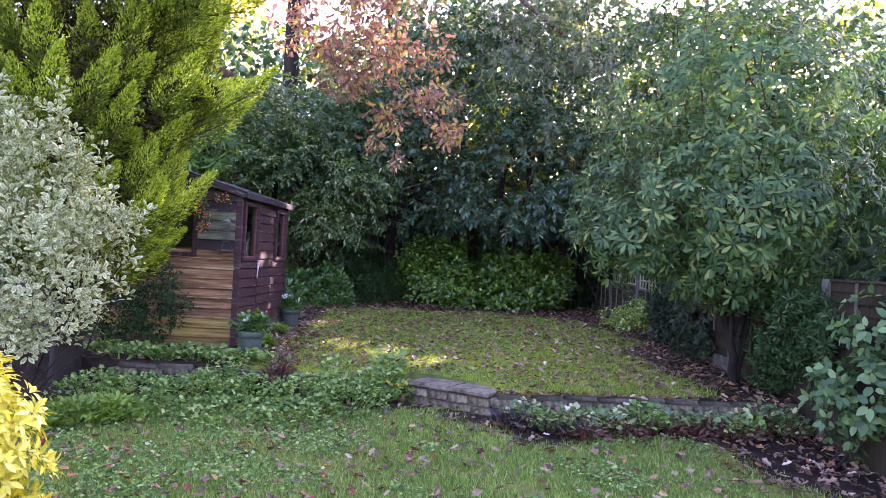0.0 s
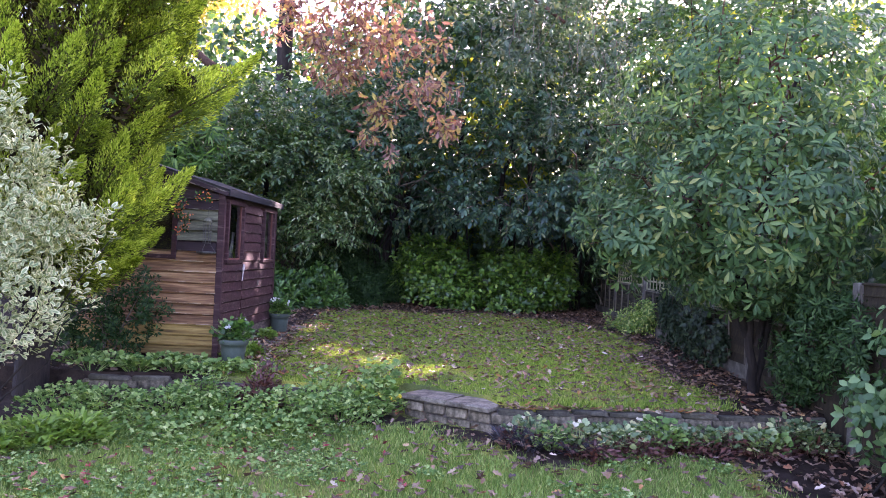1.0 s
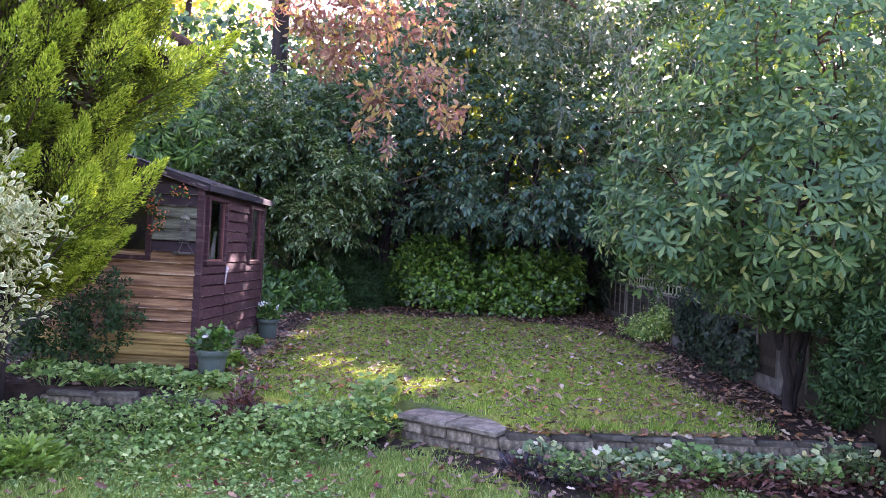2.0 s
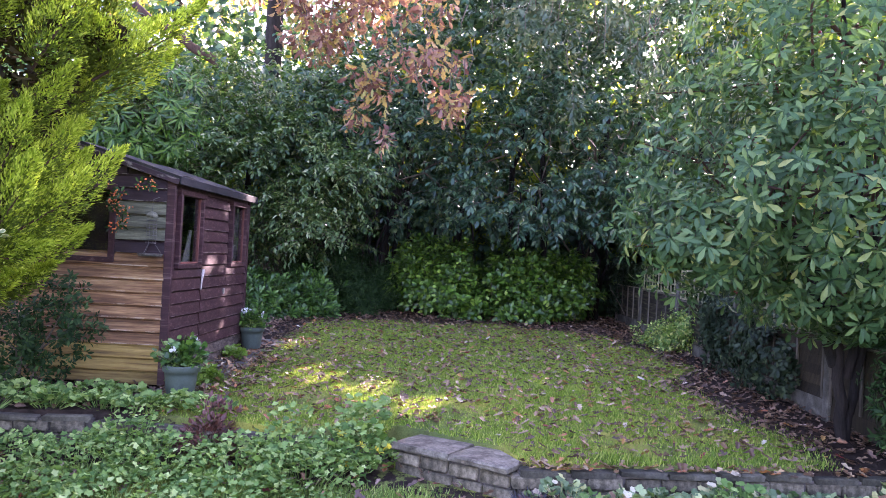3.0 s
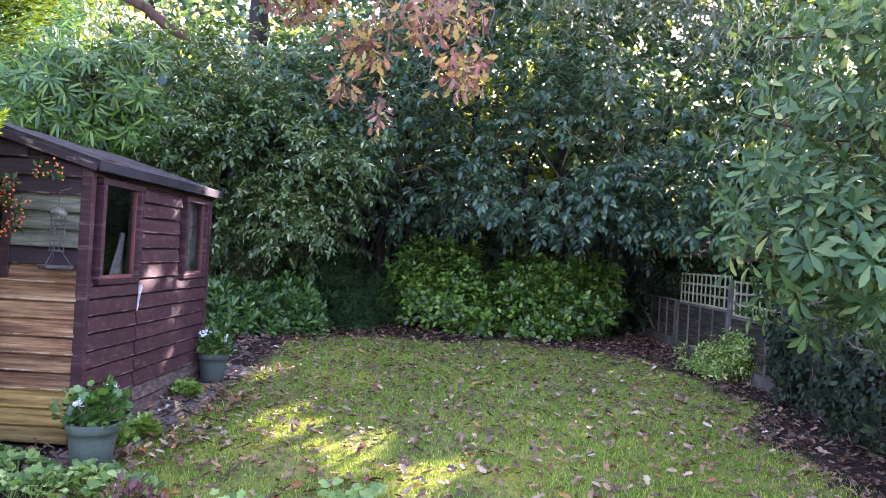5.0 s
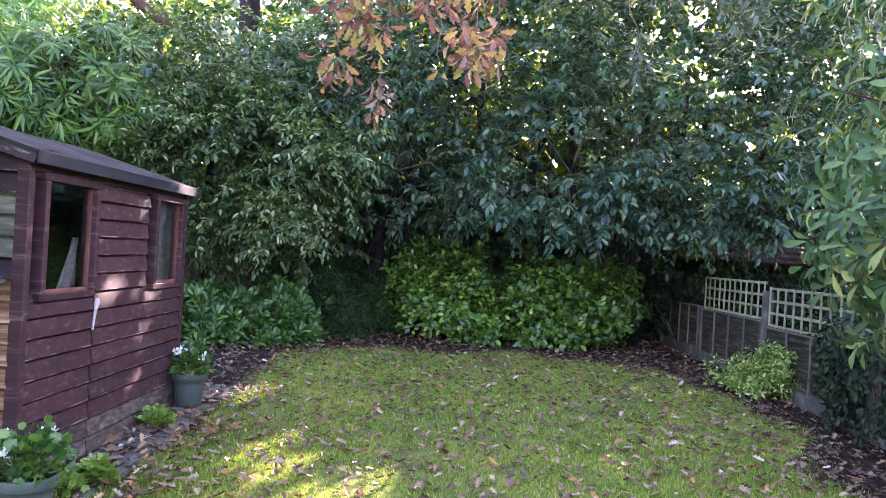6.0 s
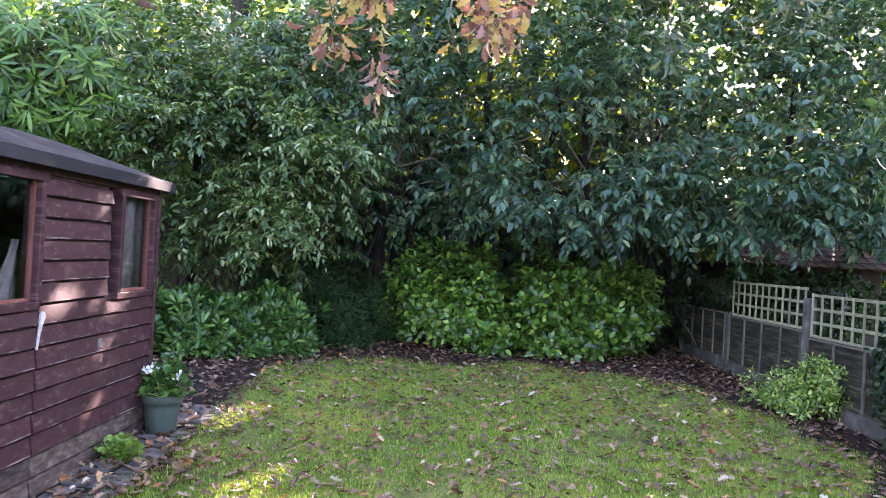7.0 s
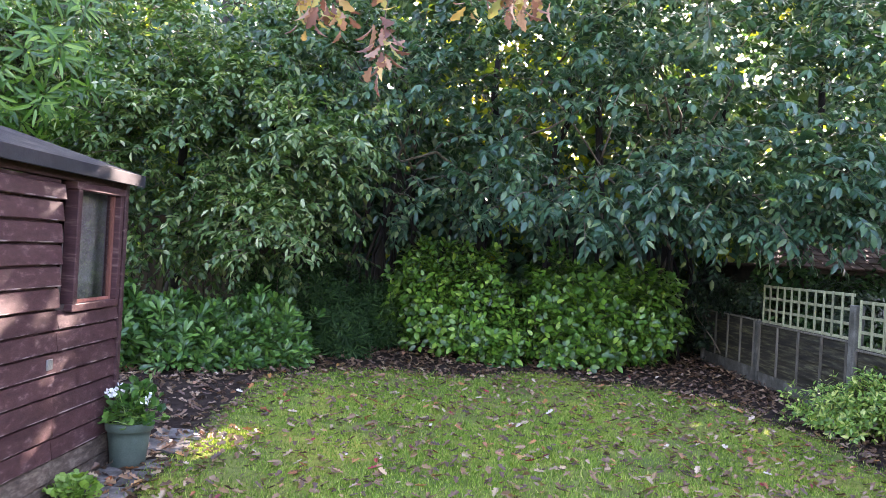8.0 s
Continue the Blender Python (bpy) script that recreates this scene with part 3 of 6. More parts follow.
# ---- fence ----
FENCE_Y = [19.3, 17.46, 15.34, 13.05, 10.75, 8.5, 6.4, 4.3]


def fence_x(y):
    return 3.12 + 0.036 * (17.4 - y)


def fence():
    """Concrete posts and gravel boards, overlapping slat panels, pale trellis on top."""
    run = thing("fence", (3.1, 17.4, 0), "weathered wooden panel fence between concrete posts beside the lawn", "fence")
    for i, y in enumerate(FENCE_Y):
        x, z = fence_x(y), max(float(ground_z(3.3, y)), -0.12)
        top = 0.76 if i < 2 else 1.14 if i < 5 else 1.36
        post = box_mesh("post", M_concrete, x - 0.05, x + 0.05, y - 0.055, y + 0.055, -0.5, z + top, 0.01)
        part("post", shift(post, run), run, "grey concrete post")
    batten = box_mesh("batten", M_batten, -0.05, -0.03, -0.017, 0.017, 0.172, 0.745, 0.003)
    upright = box_mesh("upright", M_trellis, -0.014, 0.0, -0.015, 0.015, 0.77, 1.225, 0.002)
    for i in range(len(FENCE_Y) - 1):
        y1, y0 = FENCE_Y[i] - 0.06, FENCE_Y[i + 1] + 0.06
        yc, half = (y0 + y1) / 2, (y1 - y0) / 2
        z = max(float(ground_z(3.3, yc)), -0.12)
        local = Matrix.Translation(-run.location) @ Matrix.Translation((fence_x(yc), yc, z)) @ Matrix.Rotation(math.atan(0.036), 4, "Z")
        low = i > 4
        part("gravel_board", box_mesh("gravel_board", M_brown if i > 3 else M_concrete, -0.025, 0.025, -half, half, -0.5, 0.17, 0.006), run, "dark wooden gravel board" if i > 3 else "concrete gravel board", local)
        V = [(-0.004, -half, 0), (-0.034, -half, 0), (-0.004, -half, 0.115), (-0.012, -half, 0.115), (-0.004, half, 0), (-0.034, half, 0), (-0.004, half, 0.115), (-0.012, half, 0.115)]
        T = [(0, 1, 3), (0, 3, 2), (4, 7, 5), (4, 6, 7), (1, 5, 7), (1, 7, 3), (0, 4, 5), (0, 5, 1), (2, 3, 7), (2, 7, 6)]
        # nearer bays get darker brown wood, standing in for the shade on them
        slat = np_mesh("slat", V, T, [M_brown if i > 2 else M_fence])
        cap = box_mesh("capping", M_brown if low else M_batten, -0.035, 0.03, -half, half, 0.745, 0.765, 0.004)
        for lift in (0, 0.595) if low else (0,):
            panel = part("panel", box_mesh("panel", M_fence, 0.012, 0.02, -half, half, 0.17, 0.74), run, at=local @ Matrix.Translation((0, 0, lift)))
            for k in range(6):
                part("slat", slat, panel, at=Matrix.Translation((rng.normal(0, 0.002), 0, 0.168 + k * 0.098)) @ Matrix.Rotation(rng.normal(0, 0.004), 4, "X"))
            for yb in (-half + 0.02, -half / 2, 0, half / 2, half - 0.02):
                part("batten", batten, panel, at=(0, yb, 0))
            part("capping", cap, panel)
        if i == 0 or i > 3:
            continue
        trel = part("trellis", box_mesh("trellis", M_trellis, -0.012, 0.012, -half, half, 0.77, 0.79, 0.003), run, "pale weathered trellis", local)
        rail = box_mesh("rail", M_trellis, 0.0, 0.014, -half, half, -0.015, 0.015, 0.002)
        for k in range(12):
            part("upright", upright, trel, at=(rng.normal(0, 0.002), -half + 0.015 + k * (2 * half - 0.03) / 11, rng.normal(0, 0.004)))
        for k in range(4):
            part("rail", rail, trel, at=(0, 0, 0.785 + k * 0.142))


def shift(me, ob):
    """Moves a mesh made in world space into a thing's own space."""
    me.transform(Matrix.Translation(-Vector(ob.location)))
    return me


fence()


def board_fence():
    run = thing("board_fence", (-6, 19.2, 0.2), "brown vertical board fence in the shade behind the shed", "fence")
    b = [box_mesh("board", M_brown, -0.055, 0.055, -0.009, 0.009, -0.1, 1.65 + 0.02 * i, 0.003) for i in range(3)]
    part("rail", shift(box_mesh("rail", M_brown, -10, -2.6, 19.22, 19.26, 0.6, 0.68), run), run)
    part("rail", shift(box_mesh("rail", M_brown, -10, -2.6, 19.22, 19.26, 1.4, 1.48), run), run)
    for i in range(61):
        part("board", b[i % 3], run, at=(-4 + i * 0.121, rng.normal(0, 0.005), 0))


board_fence()


# ---- low stone wall ----
def stone(name, L, W, H, mat, seed):
    """A rough block with uneven corners, its length along x, standing on z 0."""
    r = np.random.default_rng(seed)
    bm = bmesh.new()
    box(bm, -L / 2, L / 2, -W / 2, W / 2, 0, H, min(0.012, H * 0.2))
    for v in bm.verts:
        v.co += Vector(r.normal(0, 0.004, 3))
    return bm_mesh(name, bm, [mat])


def stone_wall():
    wall = thing("stone_wall", (0, 9, -0.3), "low weathered stone retaining wall with flat coping slabs", "wall", kind="structure")
    blocks = [stone("stone", 0.25, 0.14, 0.085, M_brick, s) for s in range(6)]
    copes = [stone("coping", 0.31, 0.15, 0.045, M_cope, s + 20) for s in range(5)]

    def run(xa, xb, courses, cope, depth=0.0):
        ya, yb = float(wall_y(xa)), float(wall_y(xb))
        length, ang = math.hypot(xb - xa, yb - ya), math.atan2(yb - ya, xb - xa)
        rot = Matrix.Rotation(ang, 4, "Z")
        org = Matrix.Translation(Vector((xa, ya + 0.06, 0)) - wall.location) @ rot
        part("mortar", box_mesh("mortar", M_mortar, 0.01, length - 0.01, -0.04, 0.05, -0.5, -0.07), wall, at=org)
        for c in range(courses):
            n = max(1, round(length / 0.26))
            for i in range(n):
                part("stone", blocks[int(rng.integers(6))], wall, at=org @ Matrix.Translation(((i + 0.5 + (0.3 if c % 2 else 0)) * length / n - 0.05, rng.normal(-0.0, 0.005), -0.17 - c * 0.095)) @ Matrix.Rotation(rng.normal(0, 0.01), 4, "Z") @ Matrix.Diagonal((length / n / 0.265, 1, 1, 1)))
        if cope:
            n = max(1, round(length / 0.33))
            for i in range(n):
                part("coping", copes[int(rng.integers(5))], wall, at=org @ Matrix.Translation(((i + 0.5) * length / n, rng.normal(0.0, 0.014), -0.087 + rng.normal(0, 0.008))) @ Matrix.Rotation(rng.normal(0, 0.03), 4, "Z") @ Matrix.Rotation(rng.normal(0, 0.02), 4, "Y") @ Matrix.Diagonal((length / n / rng.uniform(0.325, 0.36), 1, 1, 1)))
    run(-3.75, -2.95, 3, True)
    run(-2.9, -0.62, 3, False)
    run(0.3, 3.35, 3, True)
    # the seat-like corner with its two broad slabs
    ya, yb = float(wall_y(-0.6)), float(wall_y(0.25))
    length, ang = math.hypot(0.85, yb - ya), math.atan2(yb - ya, 0.85)
    org = Matrix.Translation(Vector((-0.6, ya, 0)) - wall.location) @ Matrix.Rotation(ang, 4, "Z")
    part("mortar", box_mesh("mortar", M_mortar, 0.02, length - 0.02, 0.05, 0.4, -0.5, -0.1), wall, at=org)
    for c in range(3):
        for i in range(4):
            part("stone", blocks[int(rng.integers(6))], wall, at=org @ Matrix.Translation(((i + (0.5 if c % 2 else 0.35)) * 0.245 + 0.04, 0.09 + rng.normal(0, 0.006), -0.185 - c * 0.092)) @ Matrix.Diagonal((0.93, 1, 1, 1)))
    for i, (l, w) in enumerate(((0.5, 0.44), (0.47, 0.42))):
        part("slab", stone("slab", l, w, 0.045, M_stone, 60 + i), wall, "broad grey coping slab", org @ Matrix.Translation((0.25 + i * 0.5, 0.21 - 0.02 * i, -0.085 + 0.004 * i)) @ Matrix.Rotation(0.03 - 0.05 * i, 4, "Z"))


stone_wall()


def paving():
    """Uneven flags between the shed and the lawn."""
    path = thing("paving", (-2.68, 11.5, 0), "uneven grey stone flags strewn with leaves beside the shed", "pavement", kind="structure")
    y, k = 9.95, 0
    while y < 13.7:
        l = rng.uniform(0.22, 0.42)
        x = -2.86
        for w in ((0.2, 0.19) if k % 3 else (0.4,)):
            z = float(upper_z(-2.6, y))
            part("flag", stone("flag", w - 0.02, l - 0.025, 0.05, M_slate, 200 + k), path, at=(x + w / 2 + 2.68 + rng.normal(0, 0.01), y + l / 2 - 11.5, z - 0.03 + rng.normal(0, 0.005)))
            x += w
            k += 1
        y += l


paving()


# ---- shed ----
SX, SY0, SY1, SXL, EAVE, APEX = -2.9, 10.54, 13.0, -4.6, 1.93, 2.175


def weather_board(name, L, mats, h=0.13):
    """A shiplap board along x, rebated along its top edge; outside towards -y."""
    V, T = [], []
    n, m = 6, 7
    shoulder = h - 0.026
    for i in range(n + 1):
        x = L * i / n
        w, d = rng.normal(0, 0.0015), rng.normal(0, 0.0015)
        V += [(x, -0.039 + w, 0.004 + d), (x, -0.024 + w, shoulder + d), (x, -0.003, shoulder + 0.006), (x, -0.003, h), (x, 0.0, h), (x, 0.0, 0), (x, -0.035 + w, d)]
    for i in range(n):
        a, b = i * m, i * m + m
        for j in range(m):
            k = (j + 1) % m
            T += [(a + j, b + j, b + k), (a + j, b + k, a + k)]
    for a in (0, n * m):
        T += [(a, a + j, a + j + 1) for j in range(1, m - 1)]
    return np_mesh(name, V, T, mats)


def shed():
    s = thing("shed", (SX, SY0, 0), "small dark maroon overlap-board garden shed with peeling paint", "shed")
    W = SX - SXL
    inv = Matrix.Translation(-Vector(s.location))
    # window side: local x runs along +y
    side = inv @ Matrix.Translation((SX, SY0, 0)) @ Matrix.Rotation(radians(90), 4, "Z")
    front = inv @ Matrix.Translation((SXL, SY0, 0))
    L = SY1 - SY0
    w1, w2, dr = (0.14, 0.82), (1.78, 2.38), (0.82, 1.66)
    zs, zt = 1.13, 1.80
    pitch = 0.122

    def boards(parent, m, x0, x1, z0, z1, mat_of, off=0.0):
        made, z = {}, z0
        while z < z1 - 0.03:
            h = min(0.132, z1 - z)
            mat = mat_of(z)
            key = (mat.name, round(h, 3))
            if key not in made:
                made[key] = weather_board("board", x1 - x0, [mat], h)
            part("board", made[key], parent, at=m @ Matrix.Translation((x0, off + rng.normal(0, 0.0015), z)))
            z += pitch

    paint = lambda z: M_paint
    low = lambda z: M_paint if z > 0.25 else M_lowboard
    wall = part("side_wall", box_mesh("side_wall", M_inside, 0, dr[0], 0.002, 0.025, 0.02, zs), s, at=side)
    wi = Matrix.Identity(4)
    boards(wall, wi, 0.03, dr[0], 0.02, zs - 0.03, low)
    boards(wall, wi, dr[1], L - 0.03, 0.02, zs - 0.03, low)
    part("wall_lining", box_mesh("wall_lining", M_inside, dr[1], L, 0.002, 0.025, 0.02, zs), wall)
    part("head_board", box_mesh("head_board", M_paint, 0, L, -0.024, 0.02, zt + 0.045, EAVE, 0.003), wall)
    door = part("door", box_mesh("door", M_inside, dr[0] + 0.005, dr[1] - 0.005, 0.002, 0.024, 0.02, zt + 0.04), s, "maroon board door between two windows", side)
    boards(door, wi, dr[0] + 0.008, dr[1] - 0.008, 0.02, zt + 0.04, low, -0.004)
    V, T = tubes([[((dr[0] - 0.005, -0.04, 0.86), 0.008), ((dr[0] + 0.004, -0.044, 0.95), 0.009), ((dr[0] + 0.015, -0.046, 1.01), 0.014), ((dr[0] + 0.025, -0.046, 1.045), 0.02), ((dr[0] + 0.03, -0.045, 1.07), 0.012)]], 8)
    part("handle", np_mesh("handle", V, T, [M_peg], None, True), door, "pale bare wooden peg handle")
    # added pale plate that imitates a square sunlit patch on the door
    part("latch", box_mesh("latch", M_metal, dr[1] - 0.11, dr[1] - 0.05, -0.044, -0.034, 0.78, 0.84, 0.003), door, "small added plate in place of a sunlit patch")
    for x, w in ((-0.04, 0.062), (L - 0.05, 0.05)):
        part("corner_post", box_mesh("corner_post", M_paint, x, x + w, -0.046, 0.03, 0.0, EAVE, 0.004), s, at=side)
    for a, b in (w1, w2):
        win = part("window", box_mesh("window", M_paint, a, b, -0.045, 0.03, zs - 0.045, zs, 0.004), s, "narrow fixed window in a maroon frame", side)
        for q in ((a, a + 0.05, zs, zt), (b - 0.05, b, zs, zt)):
            part("jamb", box_mesh("jamb", M_paint, q[0], q[1], -0.048, 0.03, q[2], q[3], 0.003), win)
        part("head", box_mesh("head", M_paint, a - 0.02, b + 0.02, -0.05, 0.03, zt, zt + 0.045, 0.003), win)
        bm = bmesh.new()
        box(bm, a + 0.052, a + 0.068, -0.014, 0.012, zs + 0.002, zt - 0.002)
        box(bm, b - 0.075, b - 0.052, -0.014, 0.012, zs + 0.002, zt - 0.002)
        box(bm, a + 0.07, b - 0.077, -0.014, 0.012, zs + 0.002, zs + 0.02)
        part("bead", bm_mesh("bead", bm, [M_frame_red]), win, "red-brown glazing bead")
        pane = part("pane", box_mesh("pane", M_glass, a + 0.06, b - 0.06, 0.0, 0.004, zs + 0.005, zt - 0.005), win)
        pane.visible_shadow = False
    # gable end
    slope = (APEX - EAVE) / (W / 2)
    gv = [(0, 0.002, 0), (W, 0.002, 0), (W, 0.002, EAVE), (W / 2, 0.002, APEX), (0, 0.002, EAVE)]
    bm = bmesh.new()
    f = bm.faces.new([bm.verts.new(v) for v in gv])
    ext = bmesh.ops.extrude_face_region(bm, geom=[f])["geom"]
    for e in ext:
        if isinstance(e, bmesh.types.BMVert):
            e.co.y += 0.022
    gable = part("gable_wall", bm_mesh("gable_wall", bm, [M_inside]), s, "weathered gable boards, bare and ochre below with sunlight in the colour", front)
    z, k = 0.0, 0
    g1, g2 = 0.5, W - 0.5
    while z < APEX - 0.05:
        # lower boards: worn wood plus painted warm light; upper boards stay dark
        mat = M_baregreen if z < 0.3 else M_bare if z < 1.2 else M_algae if 1.33 < z < 1.62 else M_paint_top
        if z < EAVE - 0.1:
            spans = [(0.0, W - 0.02)] if not (1.1 < z < 1.78) else [(0, g1), (g2, W - 0.02)]
        else:
            half = max(0.02, (APEX - z - 0.1) / slope)
            spans = [(max(0, W / 2 - half), min(W - 0.02, W / 2 + half))]
        for a, b in spans:
            if b - a > 0.08:
                part("board", weather_board("board", b - a, [mat]), gable, at=(a, rng.normal(0, 0.0015), z))
        z += pitch
        k += 1
    win = part("window", box_mesh("window", M_paint, g1, g2, -0.05, 0.0, 1.12, 1.17, 0.004), s, "dark maroon framed window in the gable", front)
    for a, b, c, d in ((g1, g1 + 0.06, 1.17, 1.8), (g2 - 0.06, g2, 1.17, 1.8), (g1, g2, 1.8, 1.85)):
        part("frame_bar", box_mesh("frame_bar", M_paint, a, b, -0.048, 0.0, c, d, 0.003), win)
    part("pane", box_mesh("pane", M_glass, g1 + 0.06, g2 - 0.06, -0.012, -0.008, 1.17, 1.8), win)
    # rear and far walls, floor
    part("rear_wall", shift(box_mesh("rear_wall", M_inside, SXL, SXL + 0.02, SY0 + 0.03, SY1, 0, EAVE), s), s)
    part("end_wall", shift(box_mesh("end_wall", M_paint, SXL + 0.02, SX - 0.03, SY1 - 0.02, SY1, 0, EAVE), s), s)
    part("shed_floor", shift(box_mesh("shed_floor", M_inside, SXL + 0.02, SX - 0.03, SY0 + 0.03, SY1 - 0.02, 0, 0.05), s), s)
    part("skirt", box_mesh("skirt", M_lowboard, 0.0, L, -0.02, 0.03, -0.08, 0.04, 0.004), s, at=side)
    # roof
    over, y0, y1 = 0.1, SY0 - 0.08, SY1 + 0.09
    for sgn in (1, -1):
        bm = bmesh.new()
        xr, xe = (SX + SXL) / 2, (SX + over) if sgn > 0 else (SXL - over)
        ze = EAVE - slope * over + 0.05
        n = 14
        top, bot = [], []
        for i in range(n + 1):
            y = y0 + (y1 - y0) * i / n
            sag = 0.01 * math.sin(i * 1.3) + 0.012 * math.sin(i * 0.6) + rng.normal(0, 0.003)
            row = [(xr, y, APEX + 0.06 + sag * 0.4), ((xr + xe) / 2, y, (APEX + 0.06 + ze) / 2 + sag * 0.8), (xe, y, ze + sag)]
            top.append([bm.verts.new(p) for p in row])
            bot.append([bm.verts.new((p[0], p[1], p[2] - 0.025)) for p in row])
        for i in range(n):
            for j in range(2):
                bm.faces.new((top[i][j], top[i][j + 1], top[i + 1][j + 1], top[i + 1][j]))
                bm.faces.new((bot[i][j], bot[i + 1][j], bot[i + 1][j + 1], bot[i][j + 1]))
            bm.faces.new((top[i][2], bot[i][2], bot[i + 1][2], top[i + 1][2]))
            bm.faces.new((top[i][0], top[i + 1][0], bot[i + 1][0], bot[i][0]))
        for i in (0, n):
            for j in range(2):
                bm.faces.new((top[i][j], top[i][j + 1], bot[i][j + 1], bot[i][j]))
        part("roof", shift(bm_mesh("roof", bm, [M_felt]), s), s, "grey mineral felt roof")
        a, b = sorted((xe, xe + 0.012 * sgn))
        part("eave_strip", shift(box_mesh("eave_strip", M_felt_edge, a, b, y0, y1, ze - 0.075, ze + 0.004, 0.004), s), s, "dark folded felt edge")
        ang = math.atan2(ze - APEX - 0.06, xe - xr)
        ln = math.hypot(xe - xr, ze - APEX - 0.06)
        bar = Matrix.Translation((xr, y0 + 0.004, APEX + 0.02)) @ Matrix.Rotation(-ang, 4, "Y")
        part("bargeboard", box_mesh("bargeboard", M_paint_top, 0.0, ln, -0.018, 0.0, -0.04, 0.015, 0.003), s, at=inv @ bar)


shed()


def shed_cloth(y0, width, z0, tall, rise, label):
    """A pale folded cloth inside a shed window."""
    V, T = [], []
    for i in range(12):
        for j in range(5):
            u = j / 4
            V.append((SX - 0.09 - 0.015 * math.sin(i * 1.1), y0 - width * (1 - u * rise) * i / 11, z0 + tall * u))
    for i in range(11):
        for j in range(4):
            a = i * 5 + j
            T += [(a, a + 5, a + 6), (a, a + 6, a + 1)]
    ob = new("cloth", np_mesh("cloth", V, T, [M_curtain], None, True))
    ob.modifiers.new("thick", "SOLIDIFY").thickness = 0.006
    tagged(ob, label, "cloth")


shed_cloth(11.33, 0.3, 1.05, 0.42, 0.8, "pale folded cloth behind the shed window")
# added cloth: its grey imitates the hazy reflection in the far pane
shed_cloth(12.96, 0.58, 1.1, 0.72, 0.1, "grey cloth added inside the shed window for its hazy reflection")


def bird_feeder():
    f = thing("bird_feeder", (-3.0, 10.36, 1.3), "wire cage bird feeder with a seed tray hanging on the shed", "bird feeder")
    ring = lambda r, z: [((r * math.cos(a), r * math.sin(a), z), 0.003) for a in np.linspace(0, 2 * math.pi, 13)]
    V, T = tubes([ring(0.045, z) for z in np.linspace(0.02, 0.26, 8)] + [[((0.045 * math.cos(a), 0.045 * math.sin(a), 0.02), 0.0025), ((0.045 * math.cos(a), 0.045 * math.sin(a), 0.26), 0.0025)] for a in np.linspace(0, 5.5, 8)], 5)
    part("cage", np_mesh("cage", V, T, [M_wire]), f)
    V, T = tubes([[((0, 0, 0.255), 0.05), ((0, 0, 0.275), 0.052), ((0, 0, 0.3), 0.03), ((0, 0, 0.31), 0.008)]], 12)
    part("lid", np_mesh("lid", V, T, [M_algae]), f)
    V, T = tubes([[((0, 0, 0.31), 0.003), ((0.005, 0, 0.42), 0.003), ((0.0, 0.15, 0.45), 0.004)]], 5)
    part("hook", np_mesh("hook", V, T, [M_wire]), f)
    V, T = tubes([[((0, 0, -0.1), 0.1), ((0, 0, -0.09), 0.11), ((0, 0, -0.075), 0.112), ((0, 0, -0.076), 0.1)]], 14)
    part("tray", np_mesh("tray", V, T, [M_wire]), f, "shallow seed tray")
    V, T = tubes([[((0.03 * math.cos(a), 0.03 * math.sin(a), 0.02), 0.002), ((0.1 * math.cos(a), 0.1 * math.sin(a), -0.08), 0.002)] for a in (0.3, 2.4, 4.5)], 4)
    part("stay", np_mesh("stay", V, T, [M_wire]), f)


bird_feeder()


def outbuilding():
    h = thing("outbuilding", (4.9, 20, 0.2), "neighbour's low outbuilding with stained white walls and tiled roof", "outbuilding")
    part("wall", shift(box_mesh("wall", M_render, 3.75, 5.7, 18.6, 22, 0.0, 1.62, 0.01), h), h)
    part("roof", shift(box_mesh("roof", M_tile, 3.6, 5.85, 18.4, 22.2, 1.62, 1.66, 0.01), h), h)
    tile = stone("tile", 0.17, 0.28, 0.025, M_tile, 90)
    for r_ in range(8):
        for i in range(13):
            part("tile", tile, h, at=Matrix.Translation((3.7 + i * 0.173 - 4.9, 18.5 + r_ * 0.22 - 20, 1.67 + r_ * 0.085 - 0.2)) @ Matrix.Rotation(0.28, 4, "X"))


outbuilding()


# ---- trees and shrubs ----
def sprays(P, A, length, per, droop, hang, seed, side=1.0):
    """Leafy side shoots: from each place P a twig runs along A and arches down, with leaves to both sides. Gives place, direction and facing of all leaves, and the twigs."""
    r = np.random.default_rng(seed)
    n = len(P)
    L = r.uniform(*length, n)[:, None]
    A = unit(A)
    s = (np.arange(per) + 0.7) / per
    at = lambda q: P[:, None] + A[:, None] * (L * q)[..., None] - np.array([0, 0, 1.0]) * (L * droop * q * q)[..., None]
    C = at(s[None] + r.normal(0, 0.02, (n, per)))
    tang = unit(A[:, None] - np.array([0, 0, 2.0]) * (droop * s)[None, :, None])
    right = unit(np.cross(A, np.array([0, 0, 1.0])) + r.normal(0, 0.25, (n, 3)))[:, None]
    sign = np.where(np.arange(per) % 2, 1.0, -1.0)[None, :, None]
    spread = np.where(np.arange(per) == per - 1, 0.1, side)[None, :, None]
    D = unit(tang * 0.7 + right * sign * spread - np.array([0, 0, hang]) + r.normal(0, 0.33, C.shape))
    N = unit(np.cross(right, tang) * 1.0 + right * sign * 0.35 + r.normal(0, 0.3, C.shape))
    N[N[..., 2] < 0] *= -1
    q = np.linspace(0, 1, 5)[None]
    twigs = [[(p, 0.008 * (1.15 - k / 4)) for k, p in enumerate(row)] for row in at(np.repeat(q, n, 0))]
    return C.reshape(-1, 3), D.reshape(-1, 3), N.reshape(-1, 3), twigs


